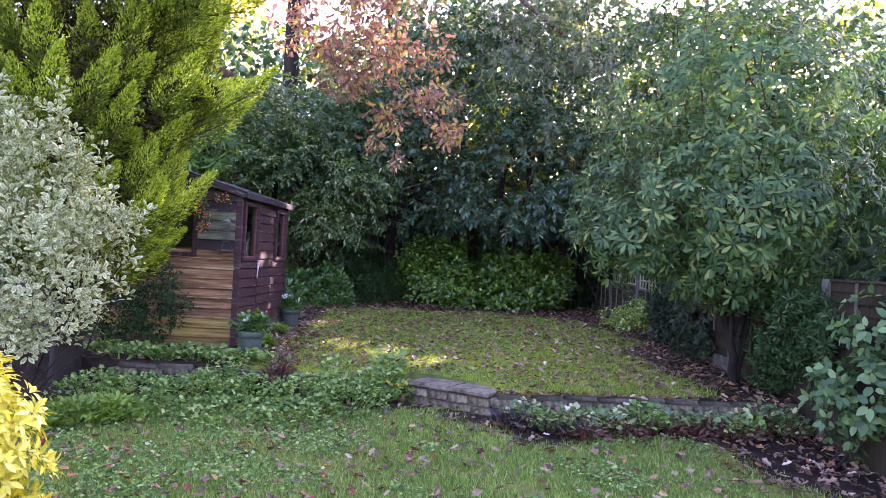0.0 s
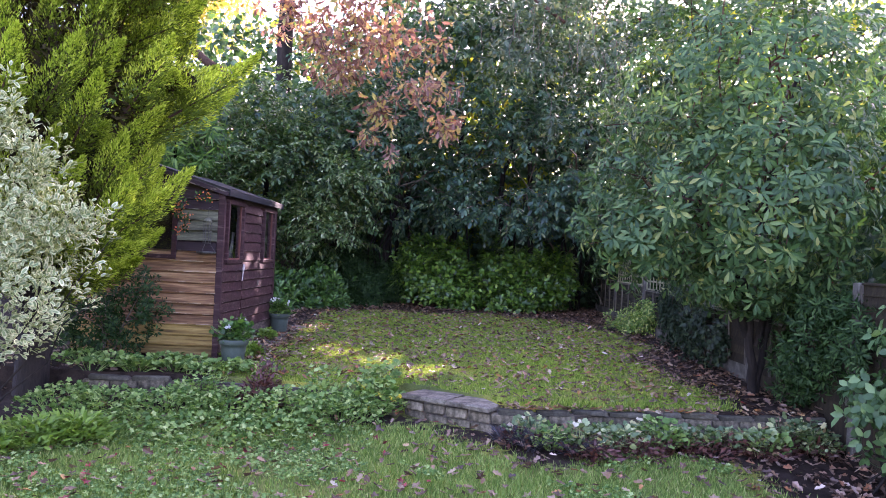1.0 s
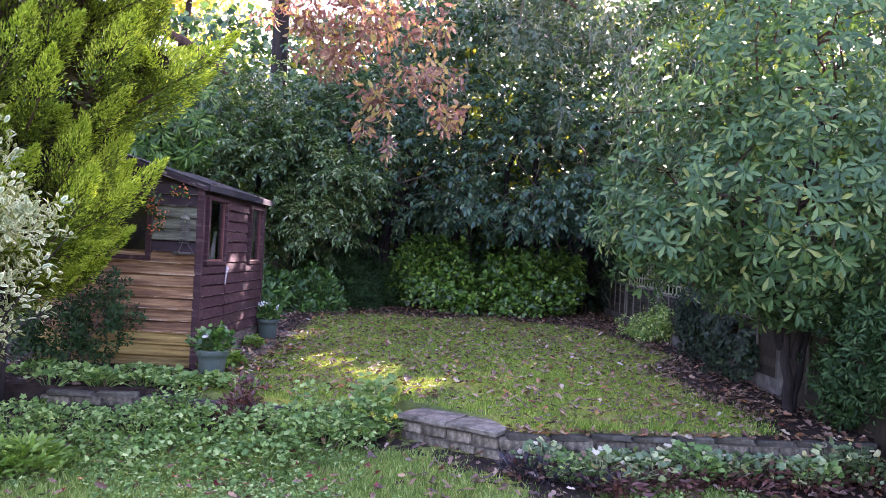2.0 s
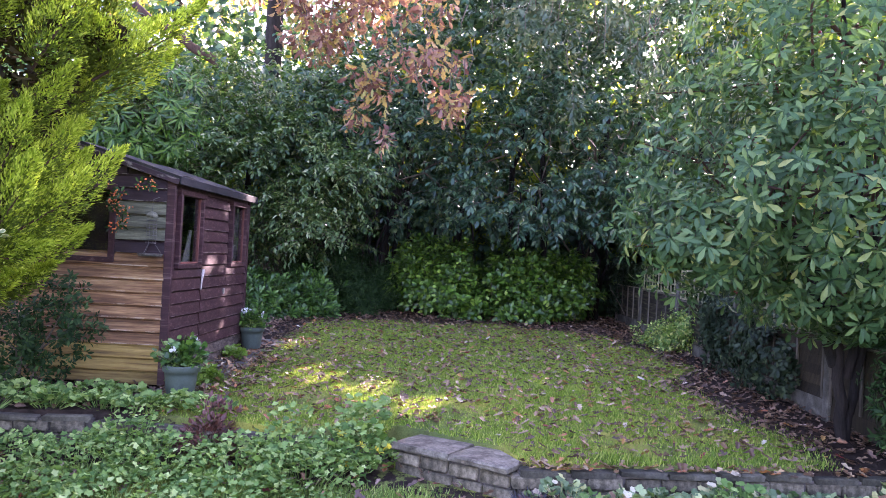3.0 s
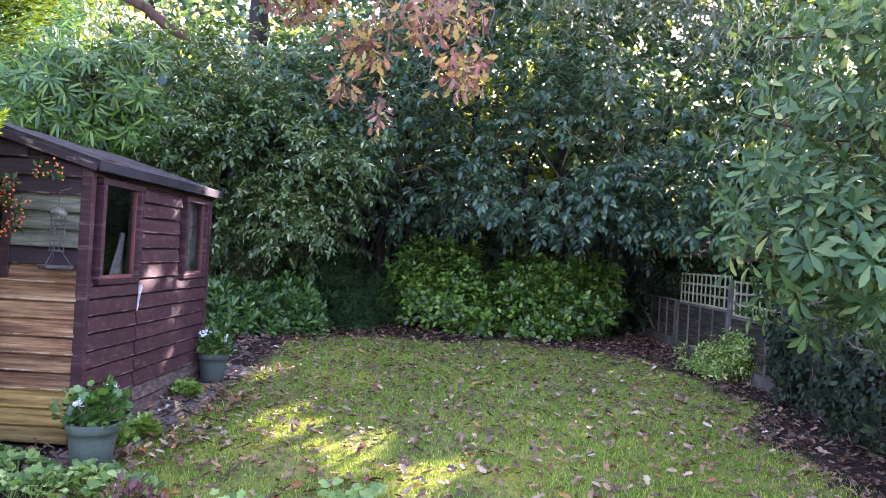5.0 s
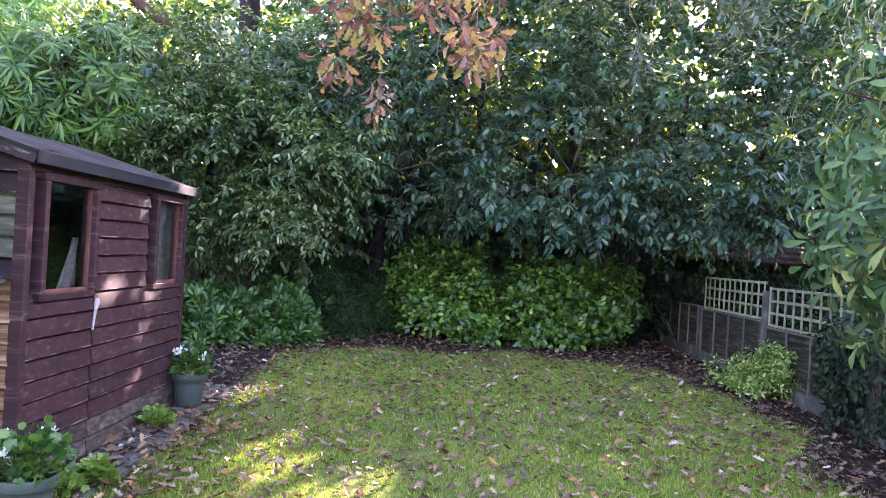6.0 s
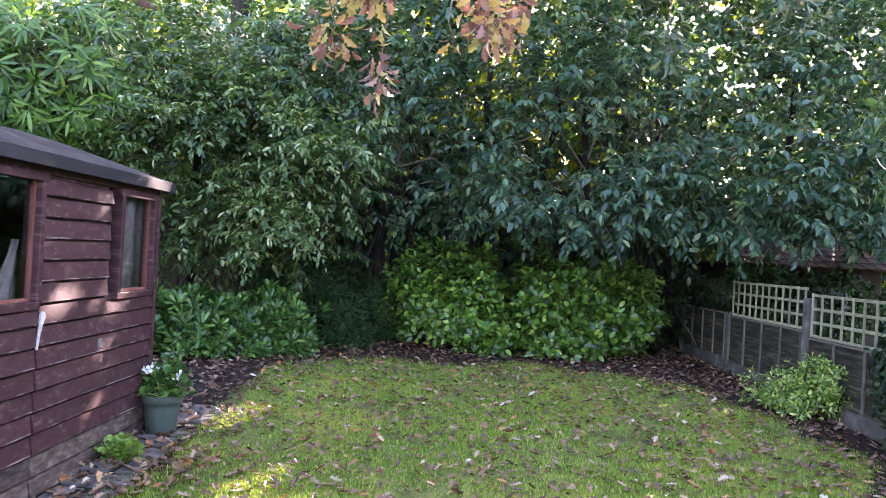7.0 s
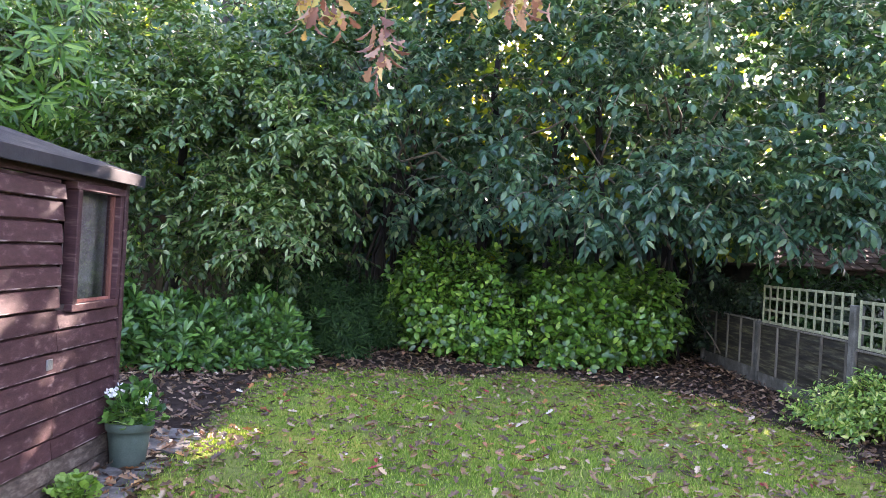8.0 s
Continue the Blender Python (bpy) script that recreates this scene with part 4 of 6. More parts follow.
def laurel_tree():
    """The dark evergreen wall of foliage behind the lawn, on several trunks."""
    base = (0.5, 19.5, 0.2)
    t = thing("laurel_tree", base, "tall dark glossy evergreen laurel with drooping leaves", "tree")
    blobs = [(-1.6, 18.4, 3.3, 2.3, 1.5, 1.7), (1.0, 18.3, 3.4, 2.4, 1.8, 1.7), (3.6, 18.1, 3.2, 2.3, 1.9, 1.7), (5.8, 17.6, 3.5, 1.9, 1.9, 2.1),
             (-0.2, 19.3, 5.4, 2.9, 1.8, 2.0), (3.0, 19.0, 5.5, 2.8, 1.8, 2.0), (5.7, 18.9, 6.1, 2.3, 1.8, 2.2), (1.5, 19.8, 7.4, 3.2, 1.7, 1.8), (0.6, 17.3, 2.2, 1.3, 0.6, 0.45), (3.4, 17.2, 2.1, 1.5, 0.7, 0.45), (0.9, 17.0, 2.4, 1.1, 0.6, 0.5), (2.6, 16.8, 2.45, 1.2, 0.6, 0.55), (4.3, 16.7, 2.55, 1.2, 0.6, 0.6)]
    tiers = np.array([0.8, 0.8, 1.9])
    thin = lambda P: np.exp(-((P[:, 0] - 4.3) / 1.3) ** 2 - ((P[:, 2] - 4.6) / 0.9) ** 2)
    hide = lambda P: ~sunlit_gap(P) & (ripple(P * tiers, 2.4, 5) + 0.45 * ripple(P, 6, 8) - 0.03 * np.clip(P[:, 2] - 3.5, 0, 3) - 0.25 * thin(P) > -0.27) & (P[:, 2] > 1.95)
    P, N = crown(blobs, 11500, 0.5, 0.3, 4.5, 3, hide)
    r = np.random.default_rng(5)
    ok = ((N[:, 1] < 0.2) | (r.uniform(0, 1, len(P)) < 0.4)) & (P[:, 2] < 7.4)
    P, N = P[ok], N[ok]
    A = unit(N * np.array([1, 1, 0.35]) + np.array([0, -0.45, 0.12]) + r.normal(0, 0.25, P.shape))
    Q, D, F, shoots = sprays(P, A, (0.3, 0.65), 13, 0.22, 0.36, 4)
    S = r.uniform(0.09, 0.155, len(Q))
    ok = ~sunlit_gap(Q + D * S[:, None] / 2)
    Q, D, F, S = Q[ok], D[ok], F[ok], S[ok]
    leaves(t, base, L_HANG, [M_laurel], Q, D, F, S, 300, (0.7, 16.5, 2.2))
    V, T = tubes(shoots[::4], 4)
    part("twig_spray", np_mesh("twig_spray", V - np.array(base), T, [M_twig]), t, kind="stuff")
    trunks = [limb((x, y, 0), (x + dx, y + 0.1, 4.6), 0.09, 0.045, 8, 0.07) for x, y, dx in ((-1.9, 19.3, 0.3), (-1.2, 19.8, -0.4), (-0.4, 19.4, 0.2), (0.6, 19.9, 0.3), (1.5, 19.6, -0.2), (2.4, 19.9, 0.4), (3.3, 20.1, 0.2), (-2.6, 19.8, -0.3), (4.4, 19.5, 0.3))]
    r = np.random.default_rng(12)
    trunks += [limb((x, y, 0), (x + d, y + 0.2, 2.8), 0.03, 0.018, 7, 0.05) for x, y, d in zip(r.uniform(-3.2, 3.0, 26), r.uniform(18.7, 19.6, 26), r.normal(0, 0.3, 26))]
    for tr in trunks:
        V, T = tubes([tr])
        part("trunk", np_mesh("trunk", V - np.array(base), T, [M_bark], None, True), t)
    r = np.random.default_rng(11)
    paths = []
    for _ in range(120):
        a = trunks[int(r.integers(len(trunks)))][int(r.integers(3, 7))][0]
        i = int(r.integers(len(P)))
        if np.linalg.norm(P[i] - a) < 3.2:
            paths.append(limb(a, P[i], 0.025, 0.006, 6, 0.08, 0.15))
    V, T = tubes(paths, 5)
    part("branchwork", np_mesh("branchwork", V - np.array(base), T, [M_twig], None, True), t, kind="stuff")


laurel_tree()


def left_tree():
    """Broad evergreens behind the shed: a narrow-leaved one, and one of small mottled leaves in flat tiers."""
    base = (-5.5, 17.5, 0.2)
    t = thing("evergreen_tree", base, "broad evergreen tree with long narrow leaves behind the shed", "tree")
    r = np.random.default_rng(15)
    blobs = [(-6.0, 16.4, 3.3, 1.5, 1.3, 1.3), (-8.0, 16.2, 3.5, 2.0, 1.6, 1.7), (-9.8, 15.5, 3.0, 2.0, 1.8, 2.2), (-7.4, 17.6, 4.6, 1.4, 1.3, 1.2)]
    P, N = crown(blobs, 2300, 0.5, 0.3, 5.0, 13, lambda P: (ripple(P * np.array([1, 1, 2.0]), 2.2, 15) > -0.35) & (P[:, 1] > 13.3))
    Q, D, F = whorls(P, unit(N + np.array([0.1, -0.3, 0.25])), 9, 1.1, 0.45, 14, 0.03, 0.3)
    leaves(t, base, L_NARROW, [M_narrow], Q, D, F, r.uniform(0.16, 0.26, len(Q)), 150, (-5.6, 14.8, 3.2))
    for a, b, r0 in (((-5.6, 17.6, 0), (-6.2, 17.0, 4.0), 0.11), ((-8, 17, 0), (-8, 16.6, 4), 0.1)):
        V, T = tubes([limb(a, b, r0, 0.04, 8, 0.06)])
        part("trunk", np_mesh("trunk", V - np.array(base), T, [M_bark], None, True), t)
    base = (-3.8, 18.2, 0.2)
    t = thing("holm_oak", base, "evergreen tree with tiers of small mottled leaves", "tree")
    blobs = [(-3.9, 17.2, 2.8, 1.5, 1.2, 1.1), (-3.3, 18.3, 4.0, 1.8, 1.3, 1.2), (-5.3, 17.7, 3.8, 1.7, 1.4, 1.0), (-2.6, 16.9, 2.4, 0.9, 0.7, 0.7), (-2.7, 16.1, 1.75, 0.35, 0.3, 0.35), (-2.3, 16.2, 2.85, 0.55, 0.4, 0.3), (-4.4, 17.3, 1.7, 0.9, 0.6, 0.5), (-3.1, 18.0, 1.6, 0.9, 0.5, 0.5)]
    P, N = crown(blobs, 6200, 0.55, 0.3, 5.0, 16, lambda P: ~sunlit_gap(P) & (ripple(P * np.array([0.9, 0.9, 2.4]), 2.4, 17) - 0.25 * np.clip(P[:, 2] - 3.4, 0, 2) > -0.25))
    ok = (N[:, 1] < 0.2) | (r.uniform(0, 1, len(P)) < 0.4)
    P, N = P[ok], N[ok]
    A = unit(N * np.array([1, 1, 0.3]) + np.array([0.05, -0.4, 0.2]) + r.normal(0, 0.3, P.shape))
    Q, D, F, shoots = sprays(P, A, (0.28, 0.6), 12, 0.3, 0.3, 18, 1.0)
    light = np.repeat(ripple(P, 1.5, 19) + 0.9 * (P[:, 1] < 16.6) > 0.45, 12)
    S = r.uniform(0.07, 0.125, len(Q))
    ok = ~sunlit_gap(Q + D * S[:, None] / 2)
    Q, D, F, S, light = Q[ok], D[ok], F[ok], S[ok], light[ok]
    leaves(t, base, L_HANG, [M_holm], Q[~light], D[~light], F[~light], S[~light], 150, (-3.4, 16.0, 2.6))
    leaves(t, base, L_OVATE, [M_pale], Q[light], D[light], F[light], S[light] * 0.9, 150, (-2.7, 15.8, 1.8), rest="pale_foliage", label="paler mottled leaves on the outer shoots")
    V, T = tubes(shoots[::4], 4)
    part("twig_spray", np_mesh("twig_spray", V - np.array(base), T, [M_twig]), t, kind="stuff")
    for a, b, r0 in (((-4.6, 18.2, 0), (-4.2, 17.8, 3.6), 0.1), ((-3.6, 18.6, 0), (-3.2, 18.4, 4.0), 0.08)):
        V, T = tubes([limb(a, b, r0, 0.04, 8, 0.06)])
        part("trunk", np_mesh("trunk", V - np.array(base), T, [M_bark], None, True), t)


left_tree()


def shrub(name, label, base, blobs, n, per, shape, mats, size, single, near, angle=1.05, droop=0.2, lift=(0, -0.1, 0.3), depth=0.4, lump=0.18, k=3.2, seed=1, stems=6, spread=0.02, keep=None, category="shrub", bark=None):
    ob = thing(name, base, label, category)
    P, N = crown(blobs, n, depth, lump, k, seed, keep)
    ok = P[:, 2] > ground_z(P[:, 0], P[:, 1]) + 0.04
    P, N = P[ok], N[ok]
    Q, D, F = whorls(P, unit(N + np.array(lift)), per, angle, droop, seed + 1, spread)
    S = np.random.default_rng(seed + 2).uniform(size[0], size[1], len(Q))
    leaves(ob, base, shape, mats, Q, D, F, S, single, near)
    r = np.random.default_rng(seed + 3)
    if stems:
        paths = [limb(np.array(base) + np.array([*r.normal(0, 0.08, 2), -0.05]), P[int(r.integers(len(P)))], 0.013, 0.004, 6, 0.04) for _ in range(stems)]
        V, T = tubes(paths, 5)
        part("stemwork", np_mesh("stemwork", V - np.array(base), T, [bark or M_twig], None, True), ob, kind="stuff")
    return ob, P, N


def hedge():
    shrub("hedge", "loose bright green laurel hedge at the lawn's far end", (0.5, 18.3, 0.2),
          [(-1.0, 18.4, 0.95, 0.6, 0.7, 0.74), (-0.38, 18.3, 0.84, 0.55, 0.75, 0.72), (0.72, 18.3, 0.86, 0.52, 0.75, 0.7), (1.35, 18.35, 0.84, 0.62, 0.72, 0.68), (1.95, 18.55, 0.8, 0.55, 0.7, 0.64), (-0.1, 17.9, 0.45, 0.5, 0.45, 0.35), (1.0, 17.8, 0.45, 0.7, 0.4, 0.35)],
          2700, 7, L_BROAD, [M_hedge], (0.075, 0.125), 300, (0.3, 17.5, 0.8), 0.9, 0.05, (0, -0.3, 0.8), 0.45, 0.42, 8.5, 31, 20, 0.035)


hedge()


def rhododendron():
    base = (3.05, 9.95, 0.0)
    t = thing("rhododendron", base, "large rounded rhododendron with leathery leaves beside the fence", "shrub")
    blobs = [(3.0, 9.9, 2.15, 1.7, 1.6, 1.25), (3.1, 9.9, 3.2, 1.6, 1.5, 1.5), (3.3, 10.4, 1.3, 1.0, 1.2, 0.7), (1.75, 9.6, 1.6, 0.65, 0.6, 0.5), (2.75, 9.55, 1.3, 0.7, 0.6, 0.45)]
    P, N = crown(blobs, 4600, 0.45, 0.24, 5.2, 41)
    ok = (((N[:, 1] < 0.3) & (N[:, 0] < 0.6)) | (np.random.default_rng(40).uniform(0, 1, len(P)) < 0.4)) & (P[:, 2] > 0.85)
    P, N = P[ok], N[ok]
    Q, D, F = whorls(P, unit(N + np.array([0, 0, 0.45])), 8, 1.12, 0.25, 42, 0.018, 0.32)
    S = np.random.default_rng(43).uniform(0.075, 0.13, len(Q))
    leaves(t, base, L_OBOVATE, [M_rhodo], Q, D, F, S, 300, (1.5, 9.0, 1.4))
    stems = [limb((3.1, 9.95, -0.05), (2.9, 9.9, 1.3), 0.055, 0.035, 8, 0.02), limb((3.12, 9.97, -0.05), (3.3, 9.95, 1.4), 0.045, 0.03, 8, 0.02), limb((3.0, 9.95, 0.6), (2.3, 9.6, 2.1), 0.05, 0.025, 7, 0.04), limb((2.95, 9.95, 0.9), (3.4, 9.9, 3.4), 0.05, 0.02, 7, 0.05), limb((3.1, 9.95, 0.5), (3.6, 10.2, 2.4), 0.045, 0.02, 7, 0.05), limb((2.85, 9.9, 1.2), (2.8, 9.7, 3.8), 0.045, 0.015, 7, 0.06)]
    for s_ in stems:
        V, T = tubes([s_], 8)
        part("stem", np_mesh("stem", V - np.array(base), T, [M_bark], None, True), t)
    r = np.random.default_rng(44)
    V, T = tubes([limb(stems[1 + i % 5][5][0], P[int(r.integers(len(P)))], 0.016, 0.005, 6, 0.05) for i in range(60)], 5)
    part("branchwork", np_mesh("branchwork", V - np.array(base), T, [M_barkred], None, True), t, kind="stuff")
    pick = r.choice(len(P), 16, replace=False)
    V, T, _ = scatter(L_SMALL, np.repeat(P[pick], 5, 0) - np.array(base), unit(np.repeat(N[pick], 5, 0) + r.normal(0, 0.4, (80, 3))), r.normal(0, 1, (80, 3)), 0.05)
    part("red_foliage", np_mesh("red_foliage", V, T, [M_redleaf]), t, "few reddened leaves", kind="stuff")


rhododendron()


def conifer():
    """Golden conifer with upswept plumes."""
    base = (-4.3, 9.2, -0.1)
    t = thing("golden_conifer", base, "golden-green conifer with dense upswept feathery plumes", "tree")
    blobs = [(-4.3, 9.2, 1.75, 1.0, 0.9, 0.9), (-4.25, 9.2, 2.9, 1.22, 1.0, 1.2), (-4.3, 9.2, 4.3, 1.2, 1.0, 1.4), (-3.2, 9.3, 2.95, 0.6, 0.4, 0.32), (-3.72, 8.9, 1.5, 0.42, 0.4, 0.45), (-3.3, 9.0, 3.9, 0.6, 0.6, 0.65), (-4.2, 9.1, 5.6, 0.9, 0.8, 1.2), (-5.6, 9.1, 3.4, 1.0, 0.9, 1.6), (-5.3, 9.1, 5.0, 0.9, 0.9, 1.3)]
    P, N = crown(blobs, 5200, 0.16, 0.3, 4.5, 51)
    ok = (P[:, 1] < 9.9) & (P[:, 2] > 0.85) & (P[:, 2] < 4.9) & (ripple(P * np.array([1, 1, 0.7]), 4.2, 54) > -0.5)
    P, N = P[ok], N[ok]
    chosen = []
    for i in range(len(P)):
        if all(np.sum((P[i] - P[k]) ** 2) > 0.34 ** 2 for k in chosen):
            chosen.append(i)
    P, N = P[chosen], N[chosen]
    r = np.random.default_rng(52)
    n, per = len(P), 2300
    # each bough end: a tapered upswept plume, covered with short flat sprays that point to its tip
    A = unit(N * 0.7 + np.array([0.28, -0.1, 0.72]) + r.normal(0, 0.16, (n, 3)))
    L, R = r.uniform(0.6, 1.0, n)[:, None], r.uniform(0.14, 0.21, n)[:, None]
    u = unit(np.cross(A, r.normal(0, 1, (n, 3))))
    v = np.cross(A, u)
    s, ph = r.uniform(0, 1, (n, per)) ** 1.15, r.uniform(0, 2 * math.pi, (n, per))
    rad = u[:, None] * np.cos(ph)[..., None] + v[:, None] * np.sin(ph)[..., None]
    body = np.sin(np.pi * np.clip(0.12 + 0.88 * s, 0, 1) ** 0.75) ** 0.8
    O = P[:, None] - A[:, None] * 0.42 + A[:, None] * (s * L)[..., None]
    tuft = ripple((O + rad * 0.15).reshape(-1, 3), 17, 55).reshape(n, per)
    C = O + rad * (R * body * (0.85 + 0.6 * tuft) * r.uniform(0.75, 1.0, (n, per)))[..., None]
    C[..., 2] += 0.14 * s * s
    D = unit(A[:, None] * 1.0 + rad * (0.75 - 0.35 * s)[..., None] + np.array([0, 0, 0.25]) + r.normal(0, 0.28, C.shape))
    F = unit(rad + r.normal(0, 0.5, C.shape))
    # gold for new growth at tips, and painted light on plumes' upper sides
    tip_or_top = (0.9 * s + 0.45 * tuft + 0.3 * rad[..., 2] + r.normal(0, 0.2, s.shape) > 0.38).astype(int).reshape(-1)
    C, D, F = C.reshape(-1, 3), D.reshape(-1, 3), F.reshape(-1, 3)
    needle = (np.array([(-0.2, 0, 0), (0.2, 0, 0), (0, 1, 0)], float), np.array([(0, 1, 2)]), np.zeros(1, int))
    V, T, sl = scatter(needle, C - np.array(base), D, F, r.uniform(0.024, 0.05, len(C)))
    part("foliage", np_mesh("foliage", V, T, [M_conifer_mid, M_conifer], tip_or_top), t, "feathery golden-green sprays", kind="stuff")
    V, T = tubes([[(P[i] - A[i] * 0.6, 0.014), (P[i] - A[i] * 0.1, 0.009), (P[i] + A[i] * 0.15, 0.004)] for i in range(n)], 4)
    part("branchwork", np_mesh("branchwork", V - np.array(base), T, [M_barkred]), t, kind="stuff")
    # old brown inner sprays, coloured extra dark to carry the shade between plumes
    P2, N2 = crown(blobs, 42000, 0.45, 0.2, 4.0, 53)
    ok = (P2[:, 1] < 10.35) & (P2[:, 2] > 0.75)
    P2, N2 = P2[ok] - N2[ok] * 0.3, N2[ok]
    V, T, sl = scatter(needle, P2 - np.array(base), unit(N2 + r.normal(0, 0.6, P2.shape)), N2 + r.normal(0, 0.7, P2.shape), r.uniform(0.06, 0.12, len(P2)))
    part("inner_foliage", np_mesh("inner_foliage", V, T, [M_conifer_in], sl), t, "brown inner sprays, coloured dark for the shade between plumes", kind="stuff")
    for a, b, r0 in (((-4.3, 9.2, -0.3), (-4.3, 9.2, 5.5), 0.17), ((-4.25, 9.15, 0.2), (-3.7, 9.1, 2.6), 0.08), ((-4.3, 9.25, 0.3), (-4.9, 9.0, 2.8), 0.08)):
        V, T = tubes([limb(a, b, r0, 0.03, 9, 0.03)], 9)
        part("trunk", np_mesh("trunk", V - np.array(base), T, [M_bark], None, True), t)


conifer()


def front_shrubs():
    shrub("variegated_euonymus", "dense cream-edged variegated euonymus bush", (-4.0, 7.6, -0.38),
          [(-4.0, 7.6, 1.0, 1.05, 0.8, 0.9), (-3.75, 7.5, 1.65, 0.6, 0.5, 0.6), (-3.3, 7.5, 1.45, 0.4, 0.3, 0.25), (-3.85, 7.4, 2.15, 0.3, 0.25, 0.3), (-3.4, 7.5, 1.85, 0.1, 0.1, 0.3), (-2.95, 7.5, 1.5, 0.25, 0.07, 0.06), (-3.6, 7.45, 2.3, 0.08, 0.08, 0.3), (-4.1, 7.4, 2.35, 0.1, 0.1, 0.35), (-4.6, 7.5, 1.3, 1.0, 0.8, 1.0)],
          2400, 7, L_VARIEG, [M_grey_green, M_cream], (0.045, 0.075), 300, (-3.1, 7.2, 1.2), 0.85, 0.0, (0, -0.1, 0.95), 0.45, 0.4, 9, 61, 8, 0.04, keep=lambda P: P[:, 2] > 0.28 + 1.1 * np.clip(P[:, 0] + 3.55, 0, 1), bark=M_bark)
    shrub("golden_choisya", "low bright yellow-leaved shrub on the lower lawn", (-2.72, 5.0, -0.38),
          [(-2.72, 5.0, 0.1, 0.5, 0.45, 0.58)], 640, 7, L_OVATE, [M_gold], (0.05, 0.085), 200, (-2.6, 5.2, 0.2), 1.15, 0.1, (0, 0, 0.5), 0.4, 0.15, 5, 71, 6)
    shrub("rose_bush", "open blue-green leafy shrub growing by the fence post", (3.25, 7.7, -0.38),
          [(3.35, 7.6, 0.3, 0.35, 0.45, 0.5), (3.4, 7.5, 0.85, 0.3, 0.4, 0.35), (3.1, 7.7, 0.25, 0.2, 0.25, 0.3)], 170, 5, L_BROAD, [M_bluish], (0.07, 0.12), 300, (2.9, 7.2, 0.4), 1.1, 0.2, (-0.2, -0.2, 0.4), 0.6, 0.25, 5, 81, 3, bark=M_bark)
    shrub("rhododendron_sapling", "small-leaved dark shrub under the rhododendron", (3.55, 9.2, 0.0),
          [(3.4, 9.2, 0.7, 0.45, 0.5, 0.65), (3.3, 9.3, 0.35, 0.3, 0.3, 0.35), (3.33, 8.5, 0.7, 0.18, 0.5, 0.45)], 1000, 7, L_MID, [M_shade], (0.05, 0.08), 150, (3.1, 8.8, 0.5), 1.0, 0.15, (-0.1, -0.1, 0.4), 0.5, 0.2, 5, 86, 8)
    shrub("lime_euonymus", "small lime and cream variegated shrub at the fence foot", (2.95, 14.9, 0.1),
          [(2.92, 15.0, 0.27, 0.38, 0.5, 0.27), (3.1, 14.75, 0.45, 0.28, 0.35, 0.3)], 620, 7, L_OVATE, [M_limebush], (0.035, 0.065), 250, (2.5, 14.6, 0.4), 0.9, 0.0, (-0.1, -0.2, 0.7), 0.55, 0.45, 7, 91, 8)
    ivy, P, N = shrub("ivy", "dark ivy smothering the fence panels", (3.2, 12.6, 0.0),
          [(3.25, 12.9, 0.45, 0.3, 0.9, 0.6), (3.2, 11.9, 0.4, 0.35, 0.7, 0.5), (3.15, 13.5, 0.7, 0.2, 0.4, 0.45)], 900, 6, L_BROAD, [M_ivy], (0.05, 0.08), 150, (2.9, 12.6, 0.6), 1.1, 0.4, (-0.3, 0, 0.1), 0.5, 0.2, 5, 96, 10)
    shrub("ivy", "ivy hanging over the far corner of the fence", (3.2, 18.4, 0.2),
          [(3.2, 18.5, 1.15, 0.25, 0.8, 0.3), (3.1, 19.3, 0.9, 0.35, 0.4, 0.75), (4.4, 18.2, 1.0, 0.6, 0.4, 0.5)], 800, 6, L_BROAD, [M_ivy], (0.05, 0.08), 60, (3.0, 18.0, 1.1), 1.1, 0.4, (-0.3, 0, 0.1), 0.5, 0.2, 5, 98, 10)
    for i, (x, y, z, r_) in enumerate(((-3.75, 16.4, 0.5, 0.5), (-3.3, 16.6, 0.42, 0.4), (-2.85, 16.9, 0.5, 0.48), (-4.6, 16.2, 0.65, 0.6))):
        shrub("rhododendron_shrub", "low leafy evergreen shrub in the shade of trees", (x, y, 0.15), [(x, y, z, r_, r_ * 0.9, r_ * 0.85), (x + 0.2, y - 0.2, z * 0.65, r_ * 0.75, r_ * 0.7, r_ * 0.55)],
              560, 8, L_SPOON, [M_shrub], (0.1, 0.155), 120, (x, y - 0.7, z), 0.75, -0.05, (0, -0.25, 0.7), 0.45, 0.32, 6, 101 + 5 * i, 8)
    # filler shrubs whose dark leaf colour supplies the shade below the trees
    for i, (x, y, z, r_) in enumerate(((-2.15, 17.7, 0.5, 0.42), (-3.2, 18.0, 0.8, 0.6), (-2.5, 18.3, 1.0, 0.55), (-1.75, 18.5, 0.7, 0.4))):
        shrub("shade_shrub", "dark filler shrub standing for the deep shade under the trees", (x, y, 0.15), [(x, y, z, r_, r_ * 0.8, r_ * 1.1), (x + 0.15, y - 0.1, z * 0.6, r_ * 0.8, r_ * 0.7, r_ * 0.6)],
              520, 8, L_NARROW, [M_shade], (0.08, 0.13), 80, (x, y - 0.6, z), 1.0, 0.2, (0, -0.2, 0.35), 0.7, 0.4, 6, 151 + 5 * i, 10)
